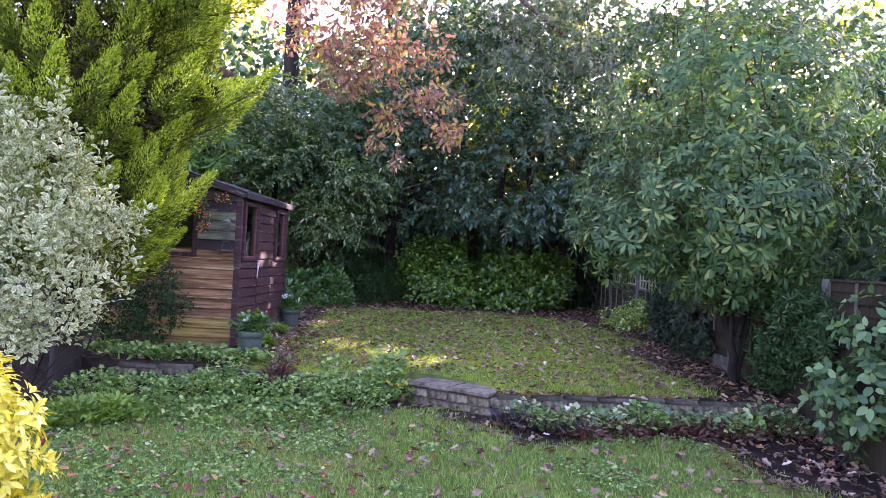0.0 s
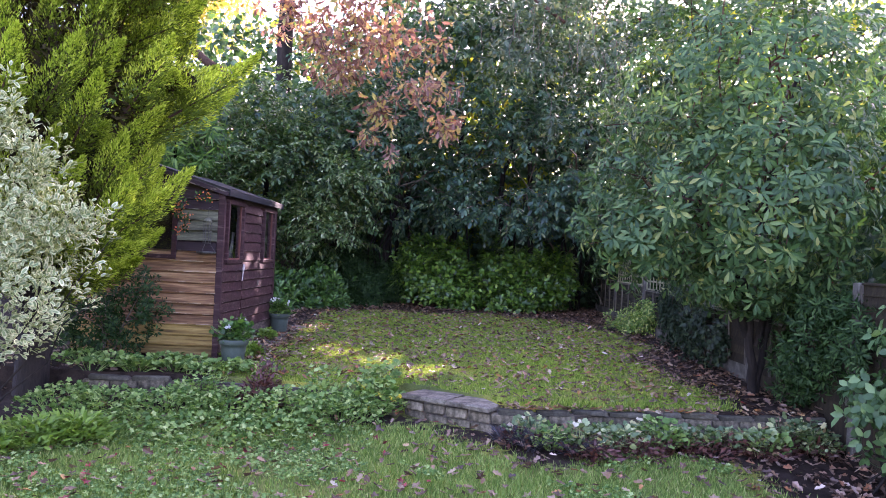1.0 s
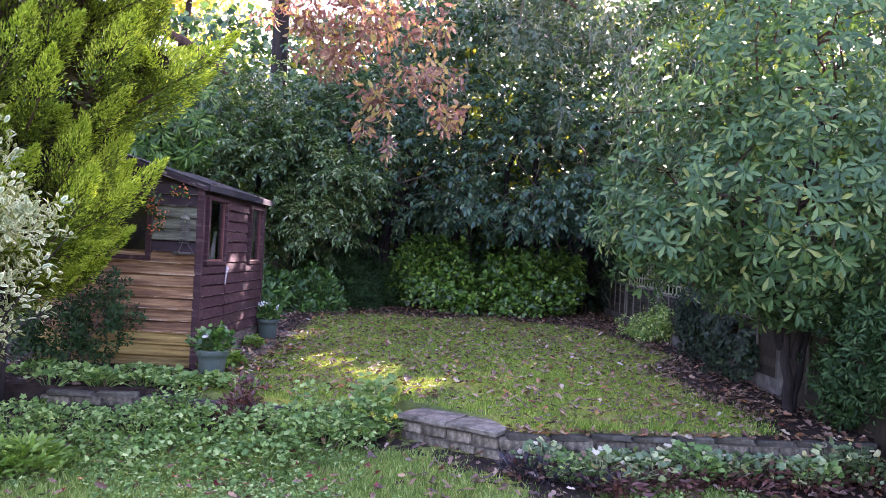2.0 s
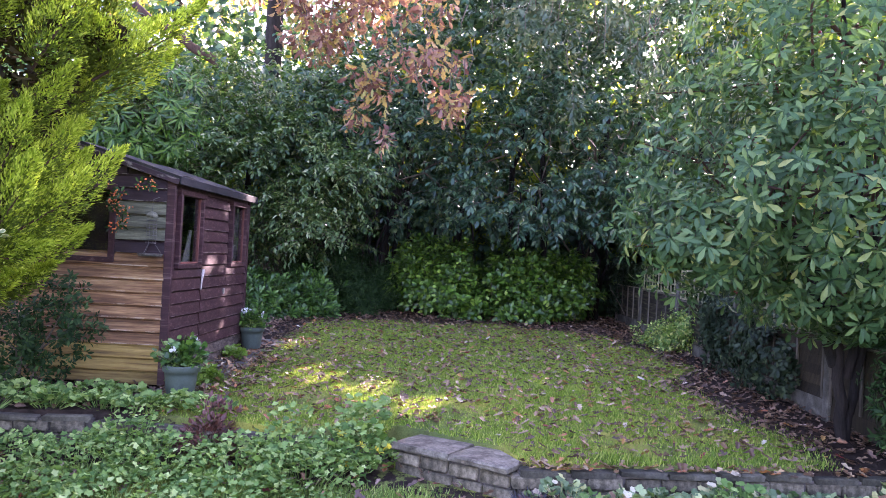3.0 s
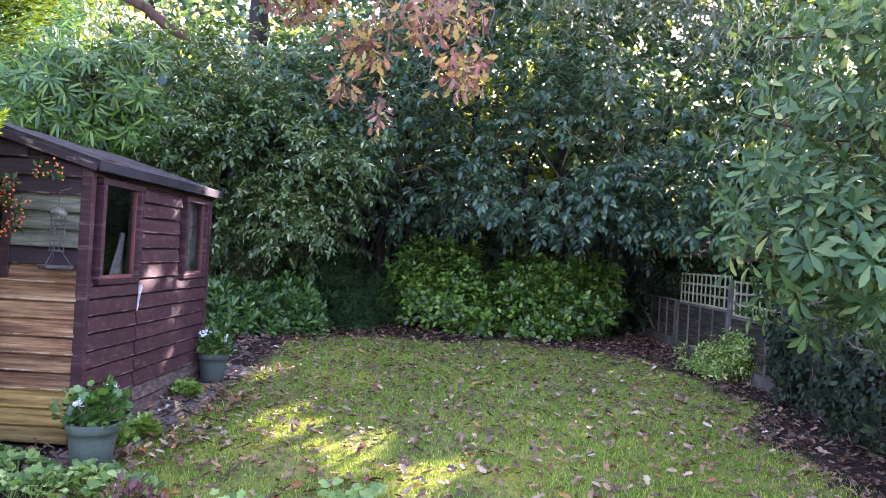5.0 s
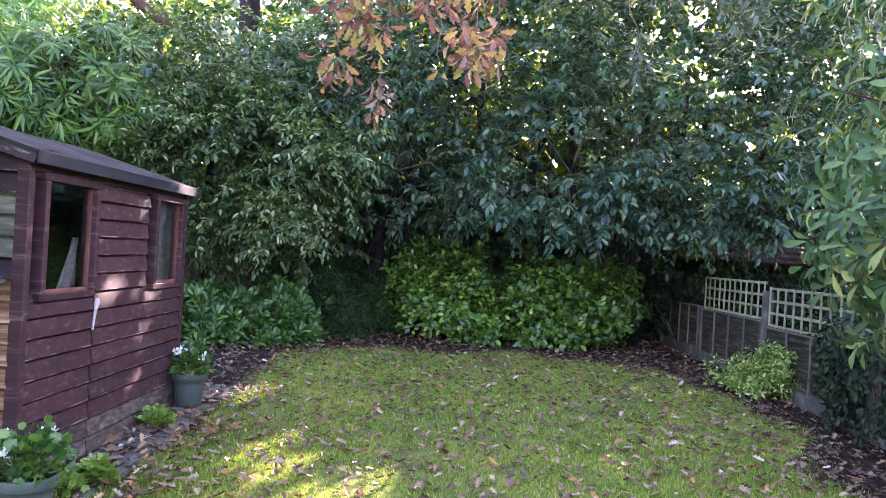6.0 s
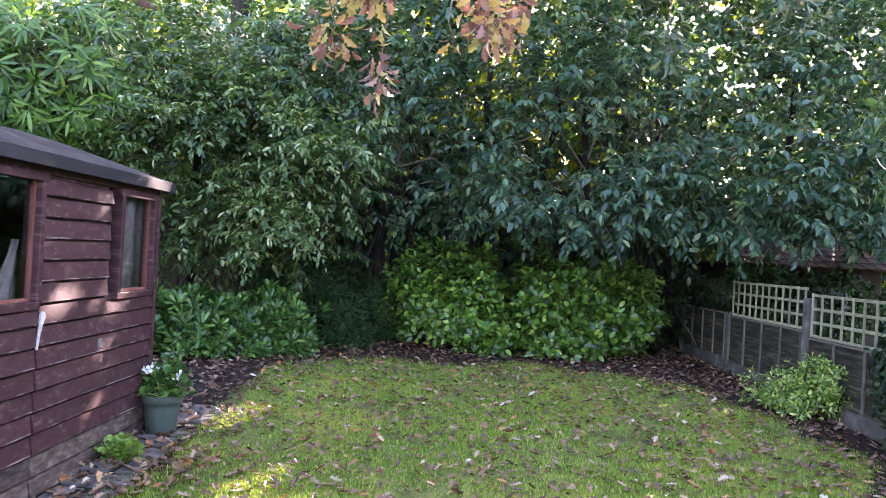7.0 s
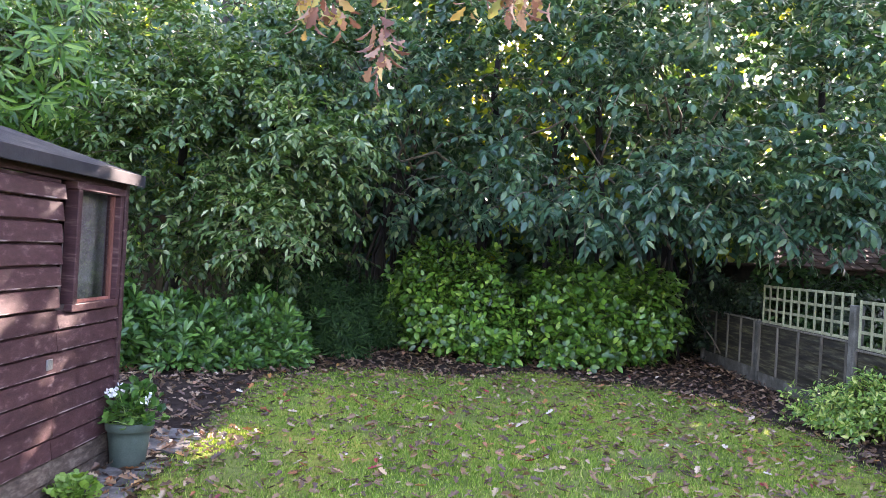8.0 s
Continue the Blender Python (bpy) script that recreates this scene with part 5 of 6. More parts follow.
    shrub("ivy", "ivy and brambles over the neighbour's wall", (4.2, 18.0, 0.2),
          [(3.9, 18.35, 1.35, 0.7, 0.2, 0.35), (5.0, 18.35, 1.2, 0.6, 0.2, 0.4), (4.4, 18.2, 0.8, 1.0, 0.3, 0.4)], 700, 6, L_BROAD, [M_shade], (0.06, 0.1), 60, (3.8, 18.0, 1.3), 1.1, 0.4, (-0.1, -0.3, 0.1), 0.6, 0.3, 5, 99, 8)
    # firethorn between conifer and shed
    ob, P, N = shrub("firethorn", "dark firethorn with orange berries against the shed", (-4.0, 10.2, -0.05),
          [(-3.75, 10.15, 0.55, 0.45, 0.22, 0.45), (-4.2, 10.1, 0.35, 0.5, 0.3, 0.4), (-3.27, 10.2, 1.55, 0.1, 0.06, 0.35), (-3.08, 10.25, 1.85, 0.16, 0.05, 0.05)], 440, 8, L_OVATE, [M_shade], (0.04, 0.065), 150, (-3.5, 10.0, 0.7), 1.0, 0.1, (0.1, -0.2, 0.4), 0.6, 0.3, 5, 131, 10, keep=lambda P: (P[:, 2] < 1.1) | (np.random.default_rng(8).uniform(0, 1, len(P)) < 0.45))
    r = np.random.default_rng(9)
    hot = P[P[:, 2] > 1.1]
    for p in hot:
        pts = p + r.normal(0, 0.03, (9, 3)) - np.array((-4.0, 10.2, -0.05))
        V, T, _ = scatter(berry(), pts, r.normal(0, 1, pts.shape), r.normal(0, 1, pts.shape), 0.019)
        part("berry_cluster", np_mesh("berry_cluster", V, T, [M_orange], None, True), ob, "cluster of orange berries")


def berry():
    V = np.array([(0, 0, 0.5), (0, 0, -0.5), (0.5, 0, 0), (-0.5, 0, 0), (0, 0.5, 0), (0, -0.5, 0)], float)
    T = np.array([(0, 2, 4), (0, 4, 3), (0, 3, 5), (0, 5, 2), (1, 4, 2), (1, 3, 4), (1, 5, 3), (1, 2, 5)])
    return V, T, np.zeros(8, int)


front_shrubs()


def oak():
    """Tall oak behind the garden, with low boughs of autumn leaves reaching over the lawn."""
    base = (-5.3, 22.5, 0.2)
    t = thing("oak_tree", base, "tall oak with brown autumn leaves on overhanging boughs", "tree")
    V, T = tubes([limb((-5.3, 22.5, 0), (-5.1, 22.5, 16), 0.24, 0.17, 10, 0.06)], 10)
    part("trunk", np_mesh("trunk", V - np.array(base), T, [M_bark], None, True), t)
    boughs = [limb((-5.2, 22.4, 10.8), (-1.4, 12.6, 5.0), 0.14, 0.03, 10, 0.15, 0.8), limb((-5.2, 22.4, 11.3), (1.4, 14.2, 5.2), 0.14, 0.03, 10, 0.15, 1.0), limb((-5.15, 22.3, 4.9), (-8.4, 21.6, 7.0), 0.15, 0.09, 8, 0.06)]
    for b in boughs:
        V, T = tubes([b], 7)
        part("bough", np_mesh("bough", V - np.array(base), T, [M_barkred], None, True), t)
    r = np.random.default_rng(21)

    def spray(blobs, n, mat, name, single, near, seed):
        P, N = crown(blobs, n, 0.8, 0.3, 4, seed)
        Q, D, F = whorls(P, unit(N * 0.5 + np.array([0, -0.2, -0.5])), 6, 0.9, 0.5, seed + 1, 0.05, 0.5)
        leaves(t, base, L_OAK, [mat], Q, D, F, r.uniform(0.08, 0.135, len(Q)), single, near, rest=name)
        paths = [limb((p[0] + r.normal(0, 0.15), p[1], p[2] + r.uniform(0.3, 0.9)), p, 0.007, 0.003, 5, 0.03) for p in P[r.choice(len(P), min(80, len(P)), replace=False)]]
        V, T = tubes(paths, 4)
        part("twig_spray", np_mesh("twig_spray", V - np.array(base), T, [M_twig]), t, kind="stuff")
    spray([(-1.75, 12.4, 4.9, 0.75, 0.6, 0.75), (-2.75, 12.6, 4.75, 0.5, 0.4, 0.5), (-2.2, 12.4, 4.2, 0.4, 0.4, 0.35), (-1.15, 12.2, 4.15, 0.8, 0.5, 0.5), (-1.9, 12.3, 3.75, 0.5, 0.4, 0.3), (-0.7, 12.1, 3.5, 0.5, 0.35, 0.3), (-0.42, 12.0, 3.0, 0.26, 0.22, 0.22), (-1.3, 12.0, 3.2, 0.3, 0.25, 0.28), (-1.45, 12.0, 2.85, 0.18, 0.15, 0.16), (-1.12, 12.0, 2.6, 0.1, 0.1, 0.28), (-1.0, 12.6, 5.6, 0.9, 0.7, 0.6)], 560, M_oak, "autumn_foliage", 300, (-1.2, 12, 2.9), 22)
    spray([(0.9, 14.2, 5.4, 1.2, 0.7, 0.8), (1.9, 14.2, 4.7, 0.9, 0.5, 0.6), (0.7, 14.2, 4.5, 0.7, 0.5, 0.5), (1.27, 14.1, 3.5, 0.14, 0.14, 0.3), (2.3, 14.0, 3.9, 0.4, 0.3, 0.4), (1.5, 14.6, 6.4, 1.5, 0.8, 0.6)], 480, M_oakgreen, "green_foliage", 200, (1.3, 13.8, 3.6), 27)
    P, N = crown([(-4.5, 20.5, 10.5, 3.2, 2.8, 1.8), (-0.5, 18.5, 9.8, 3.2, 2.6, 1.5), (3.0, 18.0, 9.8, 3.2, 2.8, 1.5), (6.0, 19.0, 10.0, 2.6, 2.6, 1.6)], 5200, 0.8, 0.3, 2.0, 23, lambda P: ~sunlit_gap(P))
    V, T, sl = scatter(L_WIDE, P - np.array(base), unit(N + r.normal(0, 0.7, P.shape)), np.array([0, 0, 1.0]) + r.normal(0, 0.5, P.shape), r.uniform(0.2, 0.36, len(P)))
    part("crown_foliage", np_mesh("crown_foliage", V, T, [M_oakgreen], sl, True), t, "dull green leaves of the high crown", kind="stuff")


oak()


def understorey():
    """Dense dark evergreens that close the view between the trunks."""
    r = np.random.default_rng(36)
    n = 92000
    x, y = r.uniform(-14, 12, n), r.uniform(20.6, 24.2, n)
    z = r.uniform(0, 1, n) ** 1.2 * np.where(x > -2.5, 8.5, np.where(y > 22.8, 7.8, np.where(x > -6, 5.6, 5.0)))
    P = np.stack([x, y, z], -1)
    P = P[(ripple(P, 1.1, 37) + 0.6 * ripple(P, 3.0, 38) + 0.25 - np.where(P[:, 0] > -2.5, 0.062, 0.045) * P[:, 2] - 0.12 * np.exp(-((P[:, 0] - 5.2) / 1.6) ** 2 - ((P[:, 2] - 5.2) / 1.1) ** 2) > -0.55) & ~sunlit_gap(P)]
    low = np.stack([r.uniform(-12, 3.4, 24000), r.uniform(20.2, 21.0, 24000), r.uniform(0, 2.9, 24000)], -1)
    low = low[(ripple(low, 2.5, 39) > -0.85)]
    P = np.concatenate([P, low])
    V, T, s = scatter(L_FAR, P, r.normal(0, 1, P.shape) - np.array([0, 0, 0.5]), r.normal(0, 0.7, P.shape) + np.array([0, -0.6, 0.6]), r.uniform(0.16, 0.3, len(P)))
    # raised patches take the bright leaf colour to imitate back light
    tagged(new("understorey", np_mesh("understorey", V, T, [M_laurel, M_wood_far], np.repeat(((P[:, 2] > 1.3) & (ripple(P, 0.9, 40) + r.normal(0, 0.25, len(P)) > 0.45)).astype(int), len(L_FAR[1])), True)), "dense dark evergreen undergrowth with back-lit patches put in by leaf colour", "woods", kind="stuff")


understorey()


def neighbour_hedge():
    """Tall dark evergreens added beyond the fence, mostly out of view, to block the sky on the right."""
    r = np.random.default_rng(45)
    n = 11000
    P = np.stack([r.uniform(4.7, 6.6, n), r.uniform(2.5, 15.5, n), r.uniform(0, 1, n) * 3.4], -1)
    P[:, 2] *= 0.85 + 0.25 * ripple(P * np.array([1, 1, 0]), 1.5, 46)
    V, T, s = scatter(L_WIDE, P, r.normal(0, 1, P.shape), r.normal(0, 0.7, P.shape) + np.array([-0.5, 0, 0.6]), r.uniform(0.16, 0.3, len(P)))
    tagged(new("neighbour_hedge", np_mesh("neighbour_hedge", V, T, [M_laurel], s, True)), "tall dark evergreen hedge added beyond the fence to block the sky", "hedge", kind="stuff")


neighbour_hedge()


def far_woods():
    """Sunlit woodland beyond the garden."""
    r = np.random.default_rng(33)
    n = 40000
    x, y = r.uniform(-24, 24, n), r.uniform(25, 34, n)
    z = r.uniform(0, 1, n) ** 0.9 * (8.2 + 2.5 * np.sin(x * 0.5) + 1.5 * np.sin(x * 1.3 + 2) - 2.6 * np.exp(-((x + 7.4) / 1.1) ** 2) + 1.5 * np.exp(-((x + 10) / 1.8) ** 2))
    P = np.stack([x, y, z], -1)
    ok = (ripple(P, 0.7, 34) + 0.5 * ripple(P, 2.0, 35) > -0.25) & ~sunlit_gap(P)
    P = P[ok]
    V, T, s = scatter(L_FAR, P, r.normal(0, 1, P.shape), r.normal(0, 1, P.shape) + np.array([0, 0, 0.8]), r.uniform(0.18, 0.36, len(P)))
    ob = new("woodland", np_mesh("woodland", V, T, [M_wood_far], s, True))
    tagged(ob, "sunlit yellow-green woodland beyond the garden", "woods", kind="stuff")
    P = np.stack([r.normal(-9.3, 1.3, 2600), r.uniform(24.6, 28, 2600), r.normal(9.3, 1.1, 2600)], -1)
    V, T, s = scatter(L_FAR, P, r.normal(0, 1, P.shape), r.normal(0, 1, P.shape), r.uniform(0.12, 0.22, len(P)))
    ob = new("amber_woodland", np_mesh("amber_woodland", V, T, [M_orangefar], s, True))
    tagged(ob, "amber autumn leaves of far trees against the sky", "woods", kind="stuff")
    for i, (x, y) in enumerate(((-9, 25), (-3, 27), (2, 26), (7, 25.5), (11, 27), (-13, 26))):
        tr = new("tree_trunk", np_mesh("tree_trunk", *tubes([limb((x, y, 0), (x + r.normal(0, 0.5), y, 11), 0.18, 0.07, 9, 0.12)], 8), [M_bark], None, True))
        tagged(tr, "dark trunk of a woodland tree beyond the garden", "tree", "woodland trunks")


far_woods()


# ---- pots, bed plants, litter, grass ----
def flower_pot(x, y, size, seed, label):
    z = float(upper_z(x, y))
    p = thing("flower_pot", (x, y, z), label, "flower pot", "pots by the shed")
    R, H = 0.158 * size, 0.305 * size
    prof = [(0.68, 0.0), (0.72, 0.02), (0.86, 0.66), (0.9, 0.8), (0.97, 0.81), (1.0, 0.83), (1.02, 0.97), (1.0, 1.0), (0.93, 1.0), (0.9, 0.9), (0.88, 0.82)]
    n = 36
    V, T = [], []
    for r_, h in prof:
        for i in range(n):
            a = 2 * math.pi * i / n
            rib = 1 + (0.012 if i % 3 == 0 and 0.05 < h < 0.75 else 0)
            V.append((R * r_ * rib * math.cos(a), R * r_ * rib * math.sin(a), H * h))
    for k in range(len(prof) - 1):
        for i in range(n):
            a, b = k * n + i, k * n + (i + 1) % n
            T += [(a, b, b + n), (a, b + n, a + n)]
    V.append((0, 0, 0))
    T += [(len(V) - 1, (i + 1) % n, i) for i in range(n)]
    part("pot", np_mesh("pot", V, T, [M_pot], None, True), p)
    V = [(0, 0, H * 0.86)] + [(R * 0.88 * math.cos(a), R * 0.88 * math.sin(a), H * 0.85 + 0.006 * math.sin(5 * a)) for a in np.linspace(0, 2 * math.pi, 24, endpoint=False)]
    part("compost", np_mesh("compost", V, [(0, 1 + i, 1 + (i + 1) % 24) for i in range(24)], [M_soil]), p)
    g = thing("geranium", (x, y, z + H * 0.86), "bushy green pelargonium with white flowers in a pot", "plant", "potted geraniums")
    r = np.random.default_rng(seed)
    P, N = crown([(x, y, z + H + 0.04, R * 1.35, R * 1.35, 0.13), (x + 0.03, y, z + H + 0.13, R * 0.95, R * 0.95, 0.11)], 260, 0.7, 0.25, 5, seed)
    P = P[P[:, 2] > z + H]
    D = unit(P - np.array((x, y, z + H)) + r.normal(0, 0.08, P.shape))
    leaves(g, (x, y, z + H * 0.86), L_ROUND, [M_shrub], P, D, unit(np.array([0, -0.3, 1.0]) + r.normal(0, 0.4, P.shape)), r.uniform(0.042, 0.075, len(P)), 120, (x, y - 0.3, z + H + 0.2))
    V, T = tubes([limb((x + r.normal(0, 0.04), y + r.normal(0, 0.04), z + H * 0.86), q, 0.005, 0.003, 5, 0.01) for q in P[::4]], 5)
    part("stemwork", np_mesh("stemwork", V - np.array((x, y, z + H * 0.86)), T, [M_cover]), g, kind="stuff")
    for i in range(3 if size == 1 else 5):
        a = 1.1 + i * (1.7 if size == 1 else 1.26) + r.uniform(-0.3, 0.3)
        q = np.array((x + R * 0.9 * math.cos(a), y + R * 0.9 * math.sin(a) - 0.03, z + H + r.uniform(0.12, 0.26)))
        o = r.normal(0, 0.011, (7, 3))
        V, T, s = scatter(L_PETAL, q + o - np.array((x, y, z + H * 0.86)), unit(o + np.array([0, -0.01, 0.005])), r.normal(0, 1, o.shape), 0.034)
        fl = part("flower", np_mesh("flower", V, T, [M_white]), g, "white flower head")
        V, T = tubes([limb((x, y, z + H), q, 0.003, 0.002, 5, 0.01)], 4)
        part("stalk", np_mesh("stalk", V - np.array((x, y, z + H * 0.86)), T, [M_cover]), fl)


flower_pot(-2.55, 10.08, 1.0, 5, "grey-green plastic pot on paving by the shed corner")
flower_pot(-2.73, 12.92, 0.95, 6, "grey-green plastic pot on paving at the shed's far end")


def herb(name, label, x, y, r_, h, n, shape, mat, size, seed, single=40, upright=0.4, group="bed plants", category="plant"):
    z = float(ground_z(x, y))
    b = (x, y, z)
    ob = thing(name, b, label, category, group)
    r = np.random.default_rng(seed)
    a, q = r.uniform(0, 6.3, n), np.sqrt(r.uniform(0, 1, n)) * r_
    P = np.stack([x + q * np.cos(a), y + q * np.sin(a), np.zeros(n)], -1)
    P[:, 2] = ground_z(P[:, 0], P[:, 1]) + 0.02 + h * (1 - (q / r_) ** 2 * 0.7) * r.uniform(0.4, 1.0, n)
    out = np.stack([np.cos(a), np.sin(a), np.full(n, upright)], -1)
    D = unit(out + r.normal(0, 0.4, (n, 3)))
    N = unit(np.array([0, -0.15, 1.0]) + r.normal(0, 0.35, (n, 3)))
    leaves(ob, b, shape, [mat], P, D, N, r.uniform(*size, n), single, (x, y - r_, z + h))
    V, T = tubes([limb((x + (p[0] - x) * 0.5, y + (p[1] - y) * 0.5, min(z, float(ground_z(p[0], p[1])))), p, 0.003, 0.002, 3, 0.0) for p in P[:: max(1, n // 40)]], 4)
    part("stalk_tuft", np_mesh("stalk_tuft", V - np.array(b), T, [mat]), ob, kind="stuff")
    return ob, P


def beds():
    k = 300
    for x, y, r_, h, n in ((-2.75, 8.75, 0.5, 0.24, 520), (-2.2, 8.85, 0.4, 0.25, 420), (-1.65, 8.8, 0.42, 0.27, 460), (-1.15, 8.75, 0.38, 0.28, 420), (-3.3, 8.7, 0.45, 0.24, 420), (-3.0, 8.2, 0.5, 0.14, 420), (-2.3, 8.3, 0.5, 0.14, 420), (-1.6, 8.35, 0.45, 0.13, 360), (-2.55, 9.05, 0.32, 0.36, 320), (-0.95, 8.95, 0.28, 0.34, 280), (-3.75, 8.7, 0.4, 0.25, 300), (-1.4, 9.05, 0.3, 0.3, 260)):
        herb("cranesbill", "low green cranesbill spilling over the bed's edge", x, y, r_, h, n, L_LOBED, M_cover, (0.035, 0.068), k, 40)
        k += 3
    for x, y, r_ in ((-3.45, 7.75, 0.38), (-3.75, 7.3, 0.35), (-3.2, 7.95, 0.3)):
        herb("feverfew", "bright green tufted herb at the lawn's edge", x, y, r_, 0.2, 620, L_OVATE, M_bright, (0.05, 0.1), k, 40, 0.8)
        k += 3
    for x, y, r_ in ((-3.7, 9.75, 0.3), (-3.2, 9.95, 0.28), (-2.85, 9.8, 0.22), (-3.4, 9.6, 0.25), (-4.1, 9.8, 0.3), (-3.0, 9.55, 0.22), (-2.6, 9.5, 0.2), (-2.4, 9.75, 0.16), (-2.15, 9.6, 0.2), (-3.75, 9.3, 0.2), (-3.35, 9.42, 0.22), (-2.75, 9.35, 0.2)):
        herb("ivy_patch", "trailing green groundcover before the shed", x, y, r_, 0.12, 130, L_ROUND, M_cover, (0.04, 0.07), k, 30)
        k += 3
    for x, y, r_ in ((-2.66, 10.55, 0.17), (-2.55, 10.85, 0.1), (-2.72, 12.2, 0.12)):
        herb("seedling_clump", "bright green self-sown plant among the paving by the shed", x, y, r_, 0.15, 110, L_ROUND, M_bright, (0.04, 0.07), k, 40)
        k += 3
    herb("heuchera", "wine-dark twiggy heuchera on the wall's edge", -1.98, 9.16, 0.24, 0.3, 700, L_SMALL, M_maroon, (0.035, 0.07), k, 80, 0.9)
    ob, P = herb("primrose", "leafy green plant with a few yellow flowers", -0.8, 9.1, 0.24, 0.33, 240, L_ROUND, M_cover, (0.05, 0.09), k + 3, 60)
    r = np.random.default_rng(77)
    for q in P[r.choice(len(P), 5, replace=False)]:
        o = r.normal(0, 0.012, (5, 3))
        V, T, s = scatter(L_PETAL, q + (0.02, -0.03, 0.03) + o - np.array(ob.location), r.normal(0, 1, o.shape) + np.array([0, -1, 0.3]), r.normal(0, 1, o.shape), 0.045)
        part("flower", np_mesh("flower", V, T, [M_yellow]), ob, "yellow flower")
    # bed before the right-hand wall
    rb = np.random.default_rng(78)
    for i, x in enumerate(np.linspace(0.62, 3.25, 15)):
        x = float(x + rb.normal(0, 0.06))
        y, big = float(wall_y(x)) - 0.28 + rb.uniform(-0.16, 0.12), rb.uniform(0.6, 1.15)
        herb("barrenwort", "low green and bronze-tinted leafy plant below the wall", x, y, 0.23 * big, 0.23 * big, int(130 * big), L_ROUND, (M_bed, M_cover, M_bed, M_pale, M_bed)[i % 5], (0.035, 0.075), 400 + 3 * i, 40)
        herb("bugle", "dark purple-leaved creeping plant below the wall", x + rb.normal(0, 0.08), y - rb.uniform(0.0, 0.25), 0.2, 0.1, 90, L_OVATE, M_maroon, (0.045, 0.085), 450 + 3 * i, 20)
    for x, y in ((0.42, 8.3), (0.6, 8.2), (0.95, 8.1)):
        herb("black_lilyturf", "tuft of black strap-leaved grass", x, y, 0.15, 0.06, 260, L_STRAP, M_black, (0.08, 0.14), 480 + int(x * 100), 30, 1.3)


beds()


def weeds():
    """Clover and small weeds in the rough turf of the lower lawn."""
    r = np.random.default_rng(55)
    n = 27000
    x, y = r.uniform(-3.6, 2.6, n), r.uniform(5.2, 8.6, n)
    ok = (y < wall_y(x) - 0.35) & (ripple(np.stack([x, y, 0 * x], -1), 2.5, 56) - (x + 2.2) * 0.22 > -0.25)
    x, y = x[ok], y[ok]
    P = np.stack([x, y, ground_z(x, y) + r.uniform(0.02, 0.06, len(x))], -1)
    V, T, s = scatter(L_LOBED, P, r.normal(0, 1, P.shape) * np.array([1, 1, 0.3]), np.array([0, -0.2, 1]) + r.normal(0, 0.4, P.shape), r.uniform(0.018, 0.042, len(P)))
    tagged(new("lawn_weeds", np_mesh("lawn_weeds", V, T, [M_cover], s)), "clover and small weeds in the lower lawn", "weeds", kind="stuff")


weeds()


def fallen(name, label, n, box_, mat, size, seed, shape, where, lift=(0.01, 0.03), tilt=0.35, blur=0.32):
    r = np.random.default_rng(seed)
    x, y = r.uniform(box_[0], box_[1], n), r.uniform(box_[2], box_[3], n)
    ok = where(x + r.normal(0, blur, n), y + r.normal(0, blur, n)) & ~((x < SX + 0.02) & (y > SY0 - 0.04) & (y < SY1 + 0.04))
    x, y = x[ok], y[ok]
    P = np.stack([x, y, ground_z(x, y) + r.uniform(*lift, len(x))], -1)
    a = r.uniform(0, 6.3, len(x))
    D = np.stack([np.cos(a), np.sin(a), r.normal(0, tilt * 0.5, len(x))], -1)
    N = np.array([0, 0, 1.0]) + r.normal(0, tilt, P.shape)
    V, T, s = scatter(shape, P, D, N, r.uniform(*size, len(x)))
    tagged(new(name, np_mesh(name, V, T, [mat], s)), label, "fallen leaves", kind="stuff")


turf_up = lambda x, y: ~bare(x, y) & (y > step_y(x) + 0.11)
turf_low = lambda x, y: ~bare(x, y) & (y < wall_y(x) - 0.15)
soil_up = lambda x, y: bare(x, y) & (y > wall_y(x) + 0.25)
soil_low = lambda x, y: bare(x, y) & (y < wall_y(x) - 0.1)
fallen("fallen_leaves", "scattered brown and pale oak leaves on the upper lawn", 3700, (-2.6, 2.9, 8.8, 17.2), M_mixed, (0.04, 0.09), 61, L_CURLED, turf_up)
fallen("fallen_leaves", "scattered brown and pale oak leaves on the lower lawn", 500, (-3.8, 3.4, 4.5, 8.8), M_mixed, (0.05, 0.09), 62, L_CURLED, turf_low, (0.035, 0.065))
fallen("fallen_leaves", "small dark leaves trodden into the upper lawn", 2300, (-2.6, 2.9, 8.8, 17.4), M_dark_litter, (0.035, 0.075), 67, L_LITTER, turf_up, (0.008, 0.025))
fallen("red_fallen_leaves", "scattered rust-red leaves on the upper lawn", 130, (-2.6, 2.9, 8.8, 17.2), M_redleaf, (0.04, 0.075), 70, L_CURLED, turf_up)
fallen("fallen_leaves", "dull purple-brown maple leaves on the lower lawn", 700, (-3.8, 3.4, 4.5, 8.8), M_dark_litter, (0.06, 0.11), 69, L_MAPLE, turf_low, (0.03, 0.06))
fallen("red_fallen_leaves", "scattered red maple leaves on the lower lawn", 150, (-3.8, -0.2, 5.0, 8.9), M_redleaf, (0.05, 0.09), 63, L_MAPLE, lambda x, y: y < wall_y(x) - 0.2, (0.03, 0.07))
fallen("leaf_litter", "thick brown leaf litter under the shrubs and trees", 18000, (-6, 3.4, 8.8, 20), M_dark_litter, (0.045, 0.09), 64, L_LITTER, soil_up, (0.0, 0.03), 0.4)
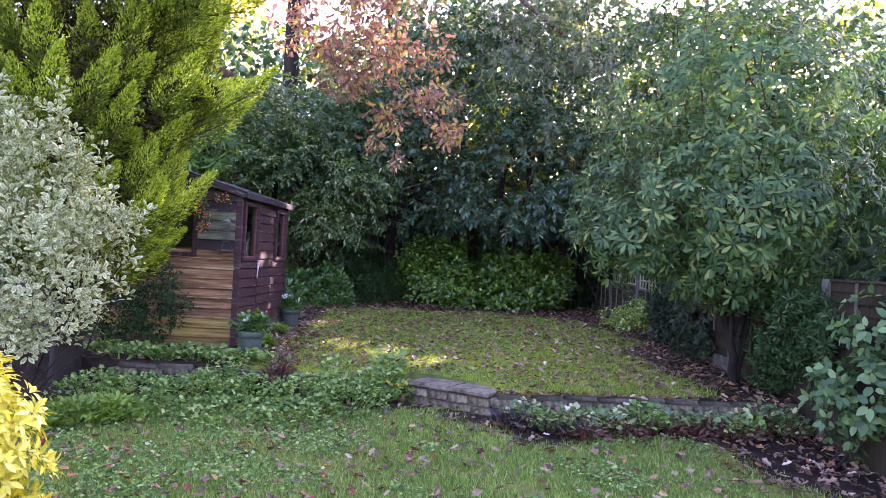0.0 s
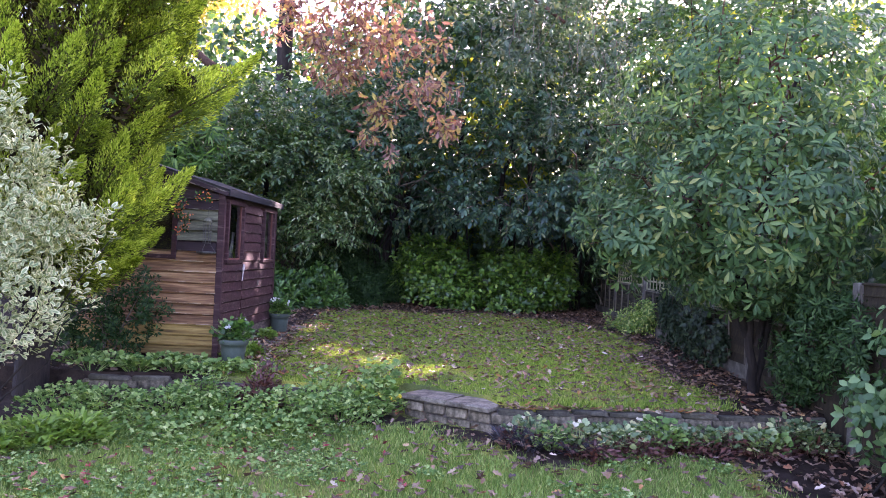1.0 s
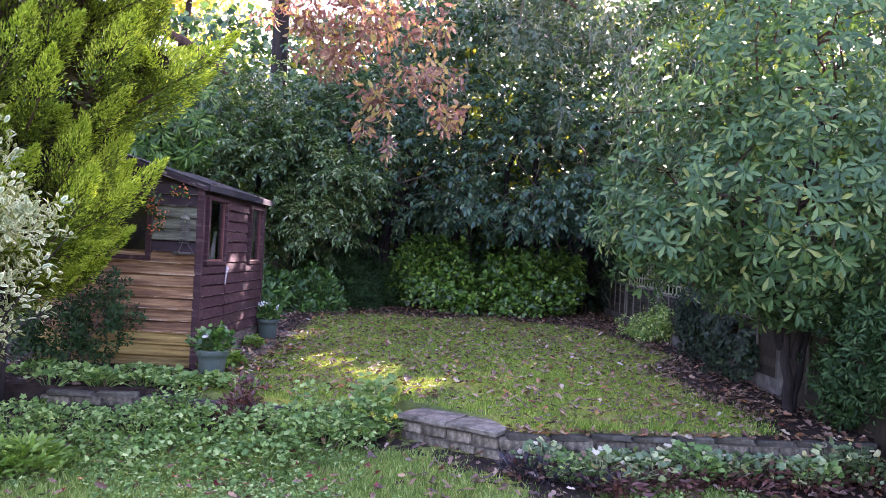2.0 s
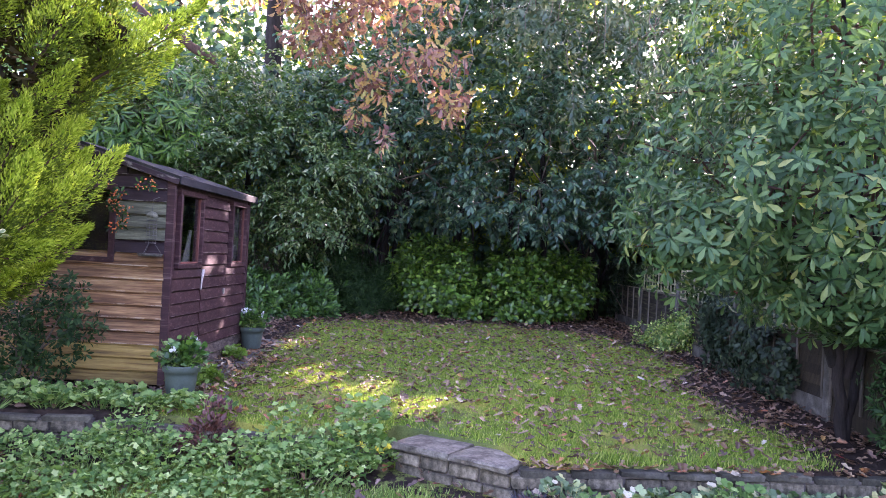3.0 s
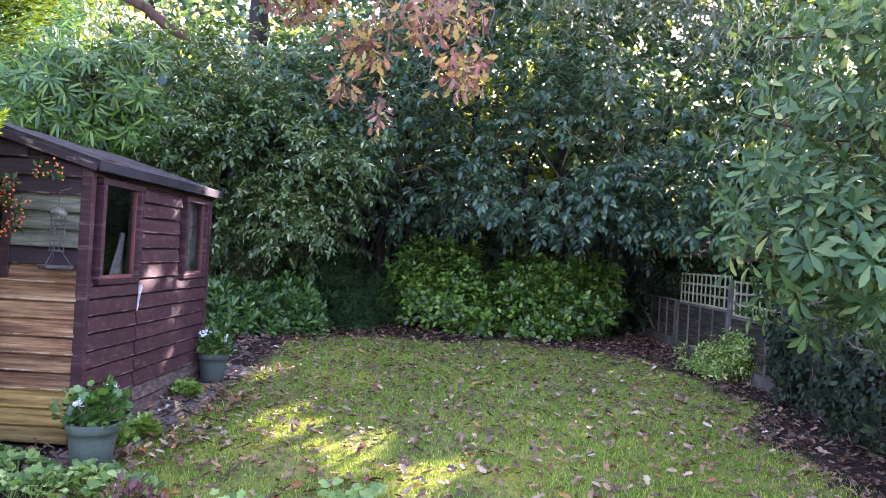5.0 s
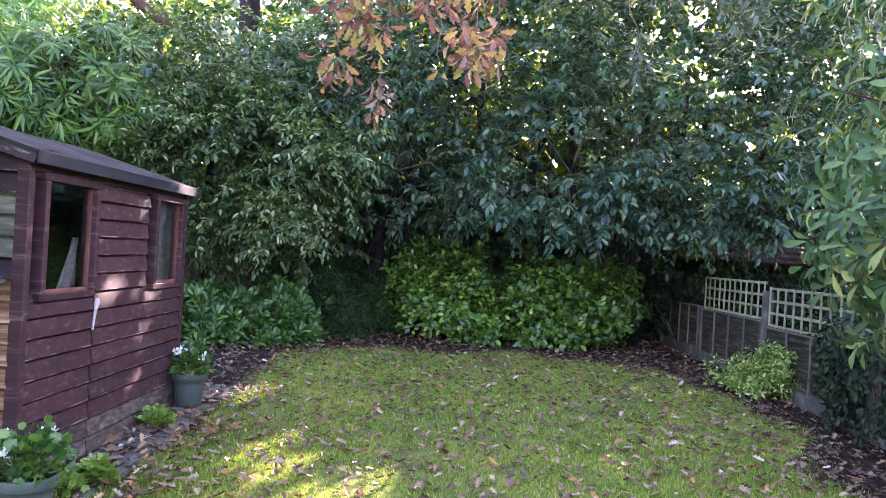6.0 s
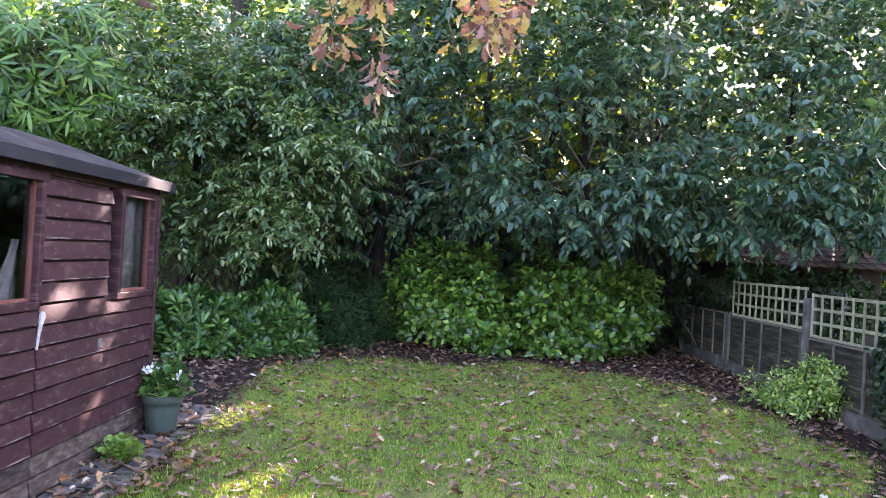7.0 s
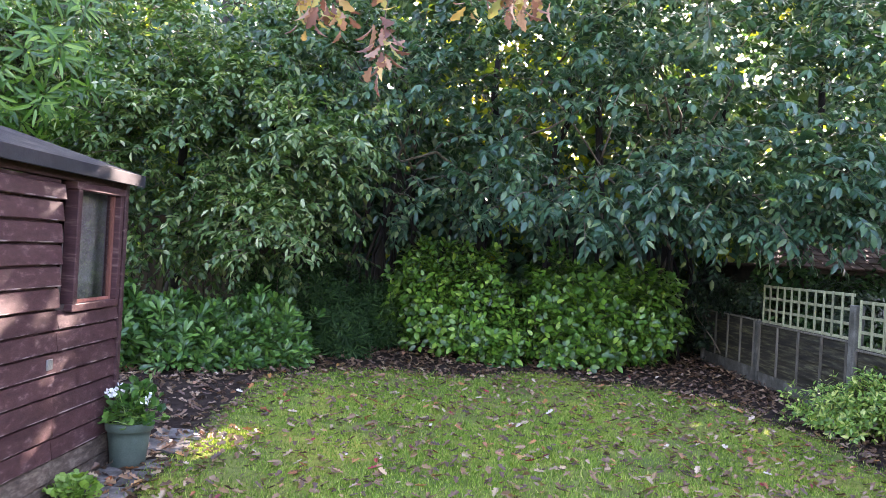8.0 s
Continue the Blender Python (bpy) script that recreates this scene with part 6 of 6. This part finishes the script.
fallen("leaf_litter", "paler fresh leaves over the litter", 2600, (-6, 3.4, 8.8, 20), M_litter, (0.04, 0.085), 65, L_LITTER, soil_up, (0.02, 0.04), 0.4)
fallen("leaf_litter", "brown leaves caught among the bed plants", 4200, (-3.9, 3.5, 6.0, 9.2), M_litter, (0.05, 0.095), 66, L_LITTER, soil_low, (0.02, 0.06), 0.5)

def wall_litter():
    r = np.random.default_rng(79)
    x = r.uniform(0.35, 3.3, 190)
    P = np.stack([x, wall_y(x) + r.uniform(-0.02, 0.16, 190), r.uniform(-0.036, -0.02, 190)], -1)
    a = r.uniform(0, 6.3, 190)
    V, T, sl = scatter(L_LITTER, P, np.stack([np.cos(a), np.sin(a), r.normal(0, 0.15, 190)], -1), np.array([0, 0, 1.0]) + r.normal(0, 0.3, P.shape), r.uniform(0.045, 0.09, 190))
    tagged(new("leaf_litter", np_mesh("leaf_litter", V, T, [M_mixed], sl)), "brown leaves lying along the wall's coping", "fallen leaves", kind="stuff")


wall_litter()
fallen("leaf_litter", "pale dry leaves strewn over the paving", 240, (-2.84, -2.1, 10.1, 13.8), M_mixed, (0.05, 0.095), 68, L_CURLED, lambda x, y: x < 5, (0.03, 0.05), 0.4)


def grass(name, label, n, box_, where, height, seed, width=0.0035, mat=M_grass):
    r = np.random.default_rng(seed)
    x, y = r.uniform(box_[0], box_[1], n), r.uniform(box_[2], box_[3], n)
    ok = where(x + r.normal(0, 0.16, n), y + np.where(y > step_y(x) + 0.5, r.normal(0, 0.16, n), 0)) & (ripple(np.stack([x, y, 0 * x], -1), 3.0, seed + 1) + r.normal(0, 0.5, n) > -0.35)
    x, y = x[ok], y[ok]
    m = len(x)
    z = ground_z(x, y) - 0.004
    a = r.uniform(0, 6.3, m)
    h = r.uniform(*height, m) * (1 + 0.35 * ripple(np.stack([x, y, 0 * x], -1), 1.6, seed + 2))
    w = width * r.uniform(0.7, 1.4, m)
    dx, dy = np.cos(a) * w, np.sin(a) * w
    lx, ly = r.normal(0, 0.4, m) * h, r.normal(0, 0.4, m) * h
    V = np.stack([np.stack([x - dx, y - dy, z], -1), np.stack([x + dx, y + dy, z], -1), np.stack([x + lx, y + ly, z + h], -1)], 1).reshape(-1, 3)
    tagged(new(name, np_mesh(name, V, np.arange(m * 3).reshape(-1, 3), [mat])), label, "grass", kind="stuff")


grass("lawn_grass", "rough green grass of the lower lawn", 190000, (-3.7, 3.4, 4.6, 8.9), turf_low, (0.03, 0.065), 71, 0.0042, M_grass_low)
grass("lawn_grass", "short mossy grass of the upper lawn", 325000, (-2.6, 2.9, 8.7, 17.3), turf_up, (0.015, 0.035), 72, 0.004)
grass("edge_grass", "longer grass along the wall's top edge", 14000, (-0.7, 2.6, 8.5, 9.6), lambda x, y: (y > step_y(x) + 0.04) & (y < step_y(x) + 0.3), (0.04, 0.09), 73)
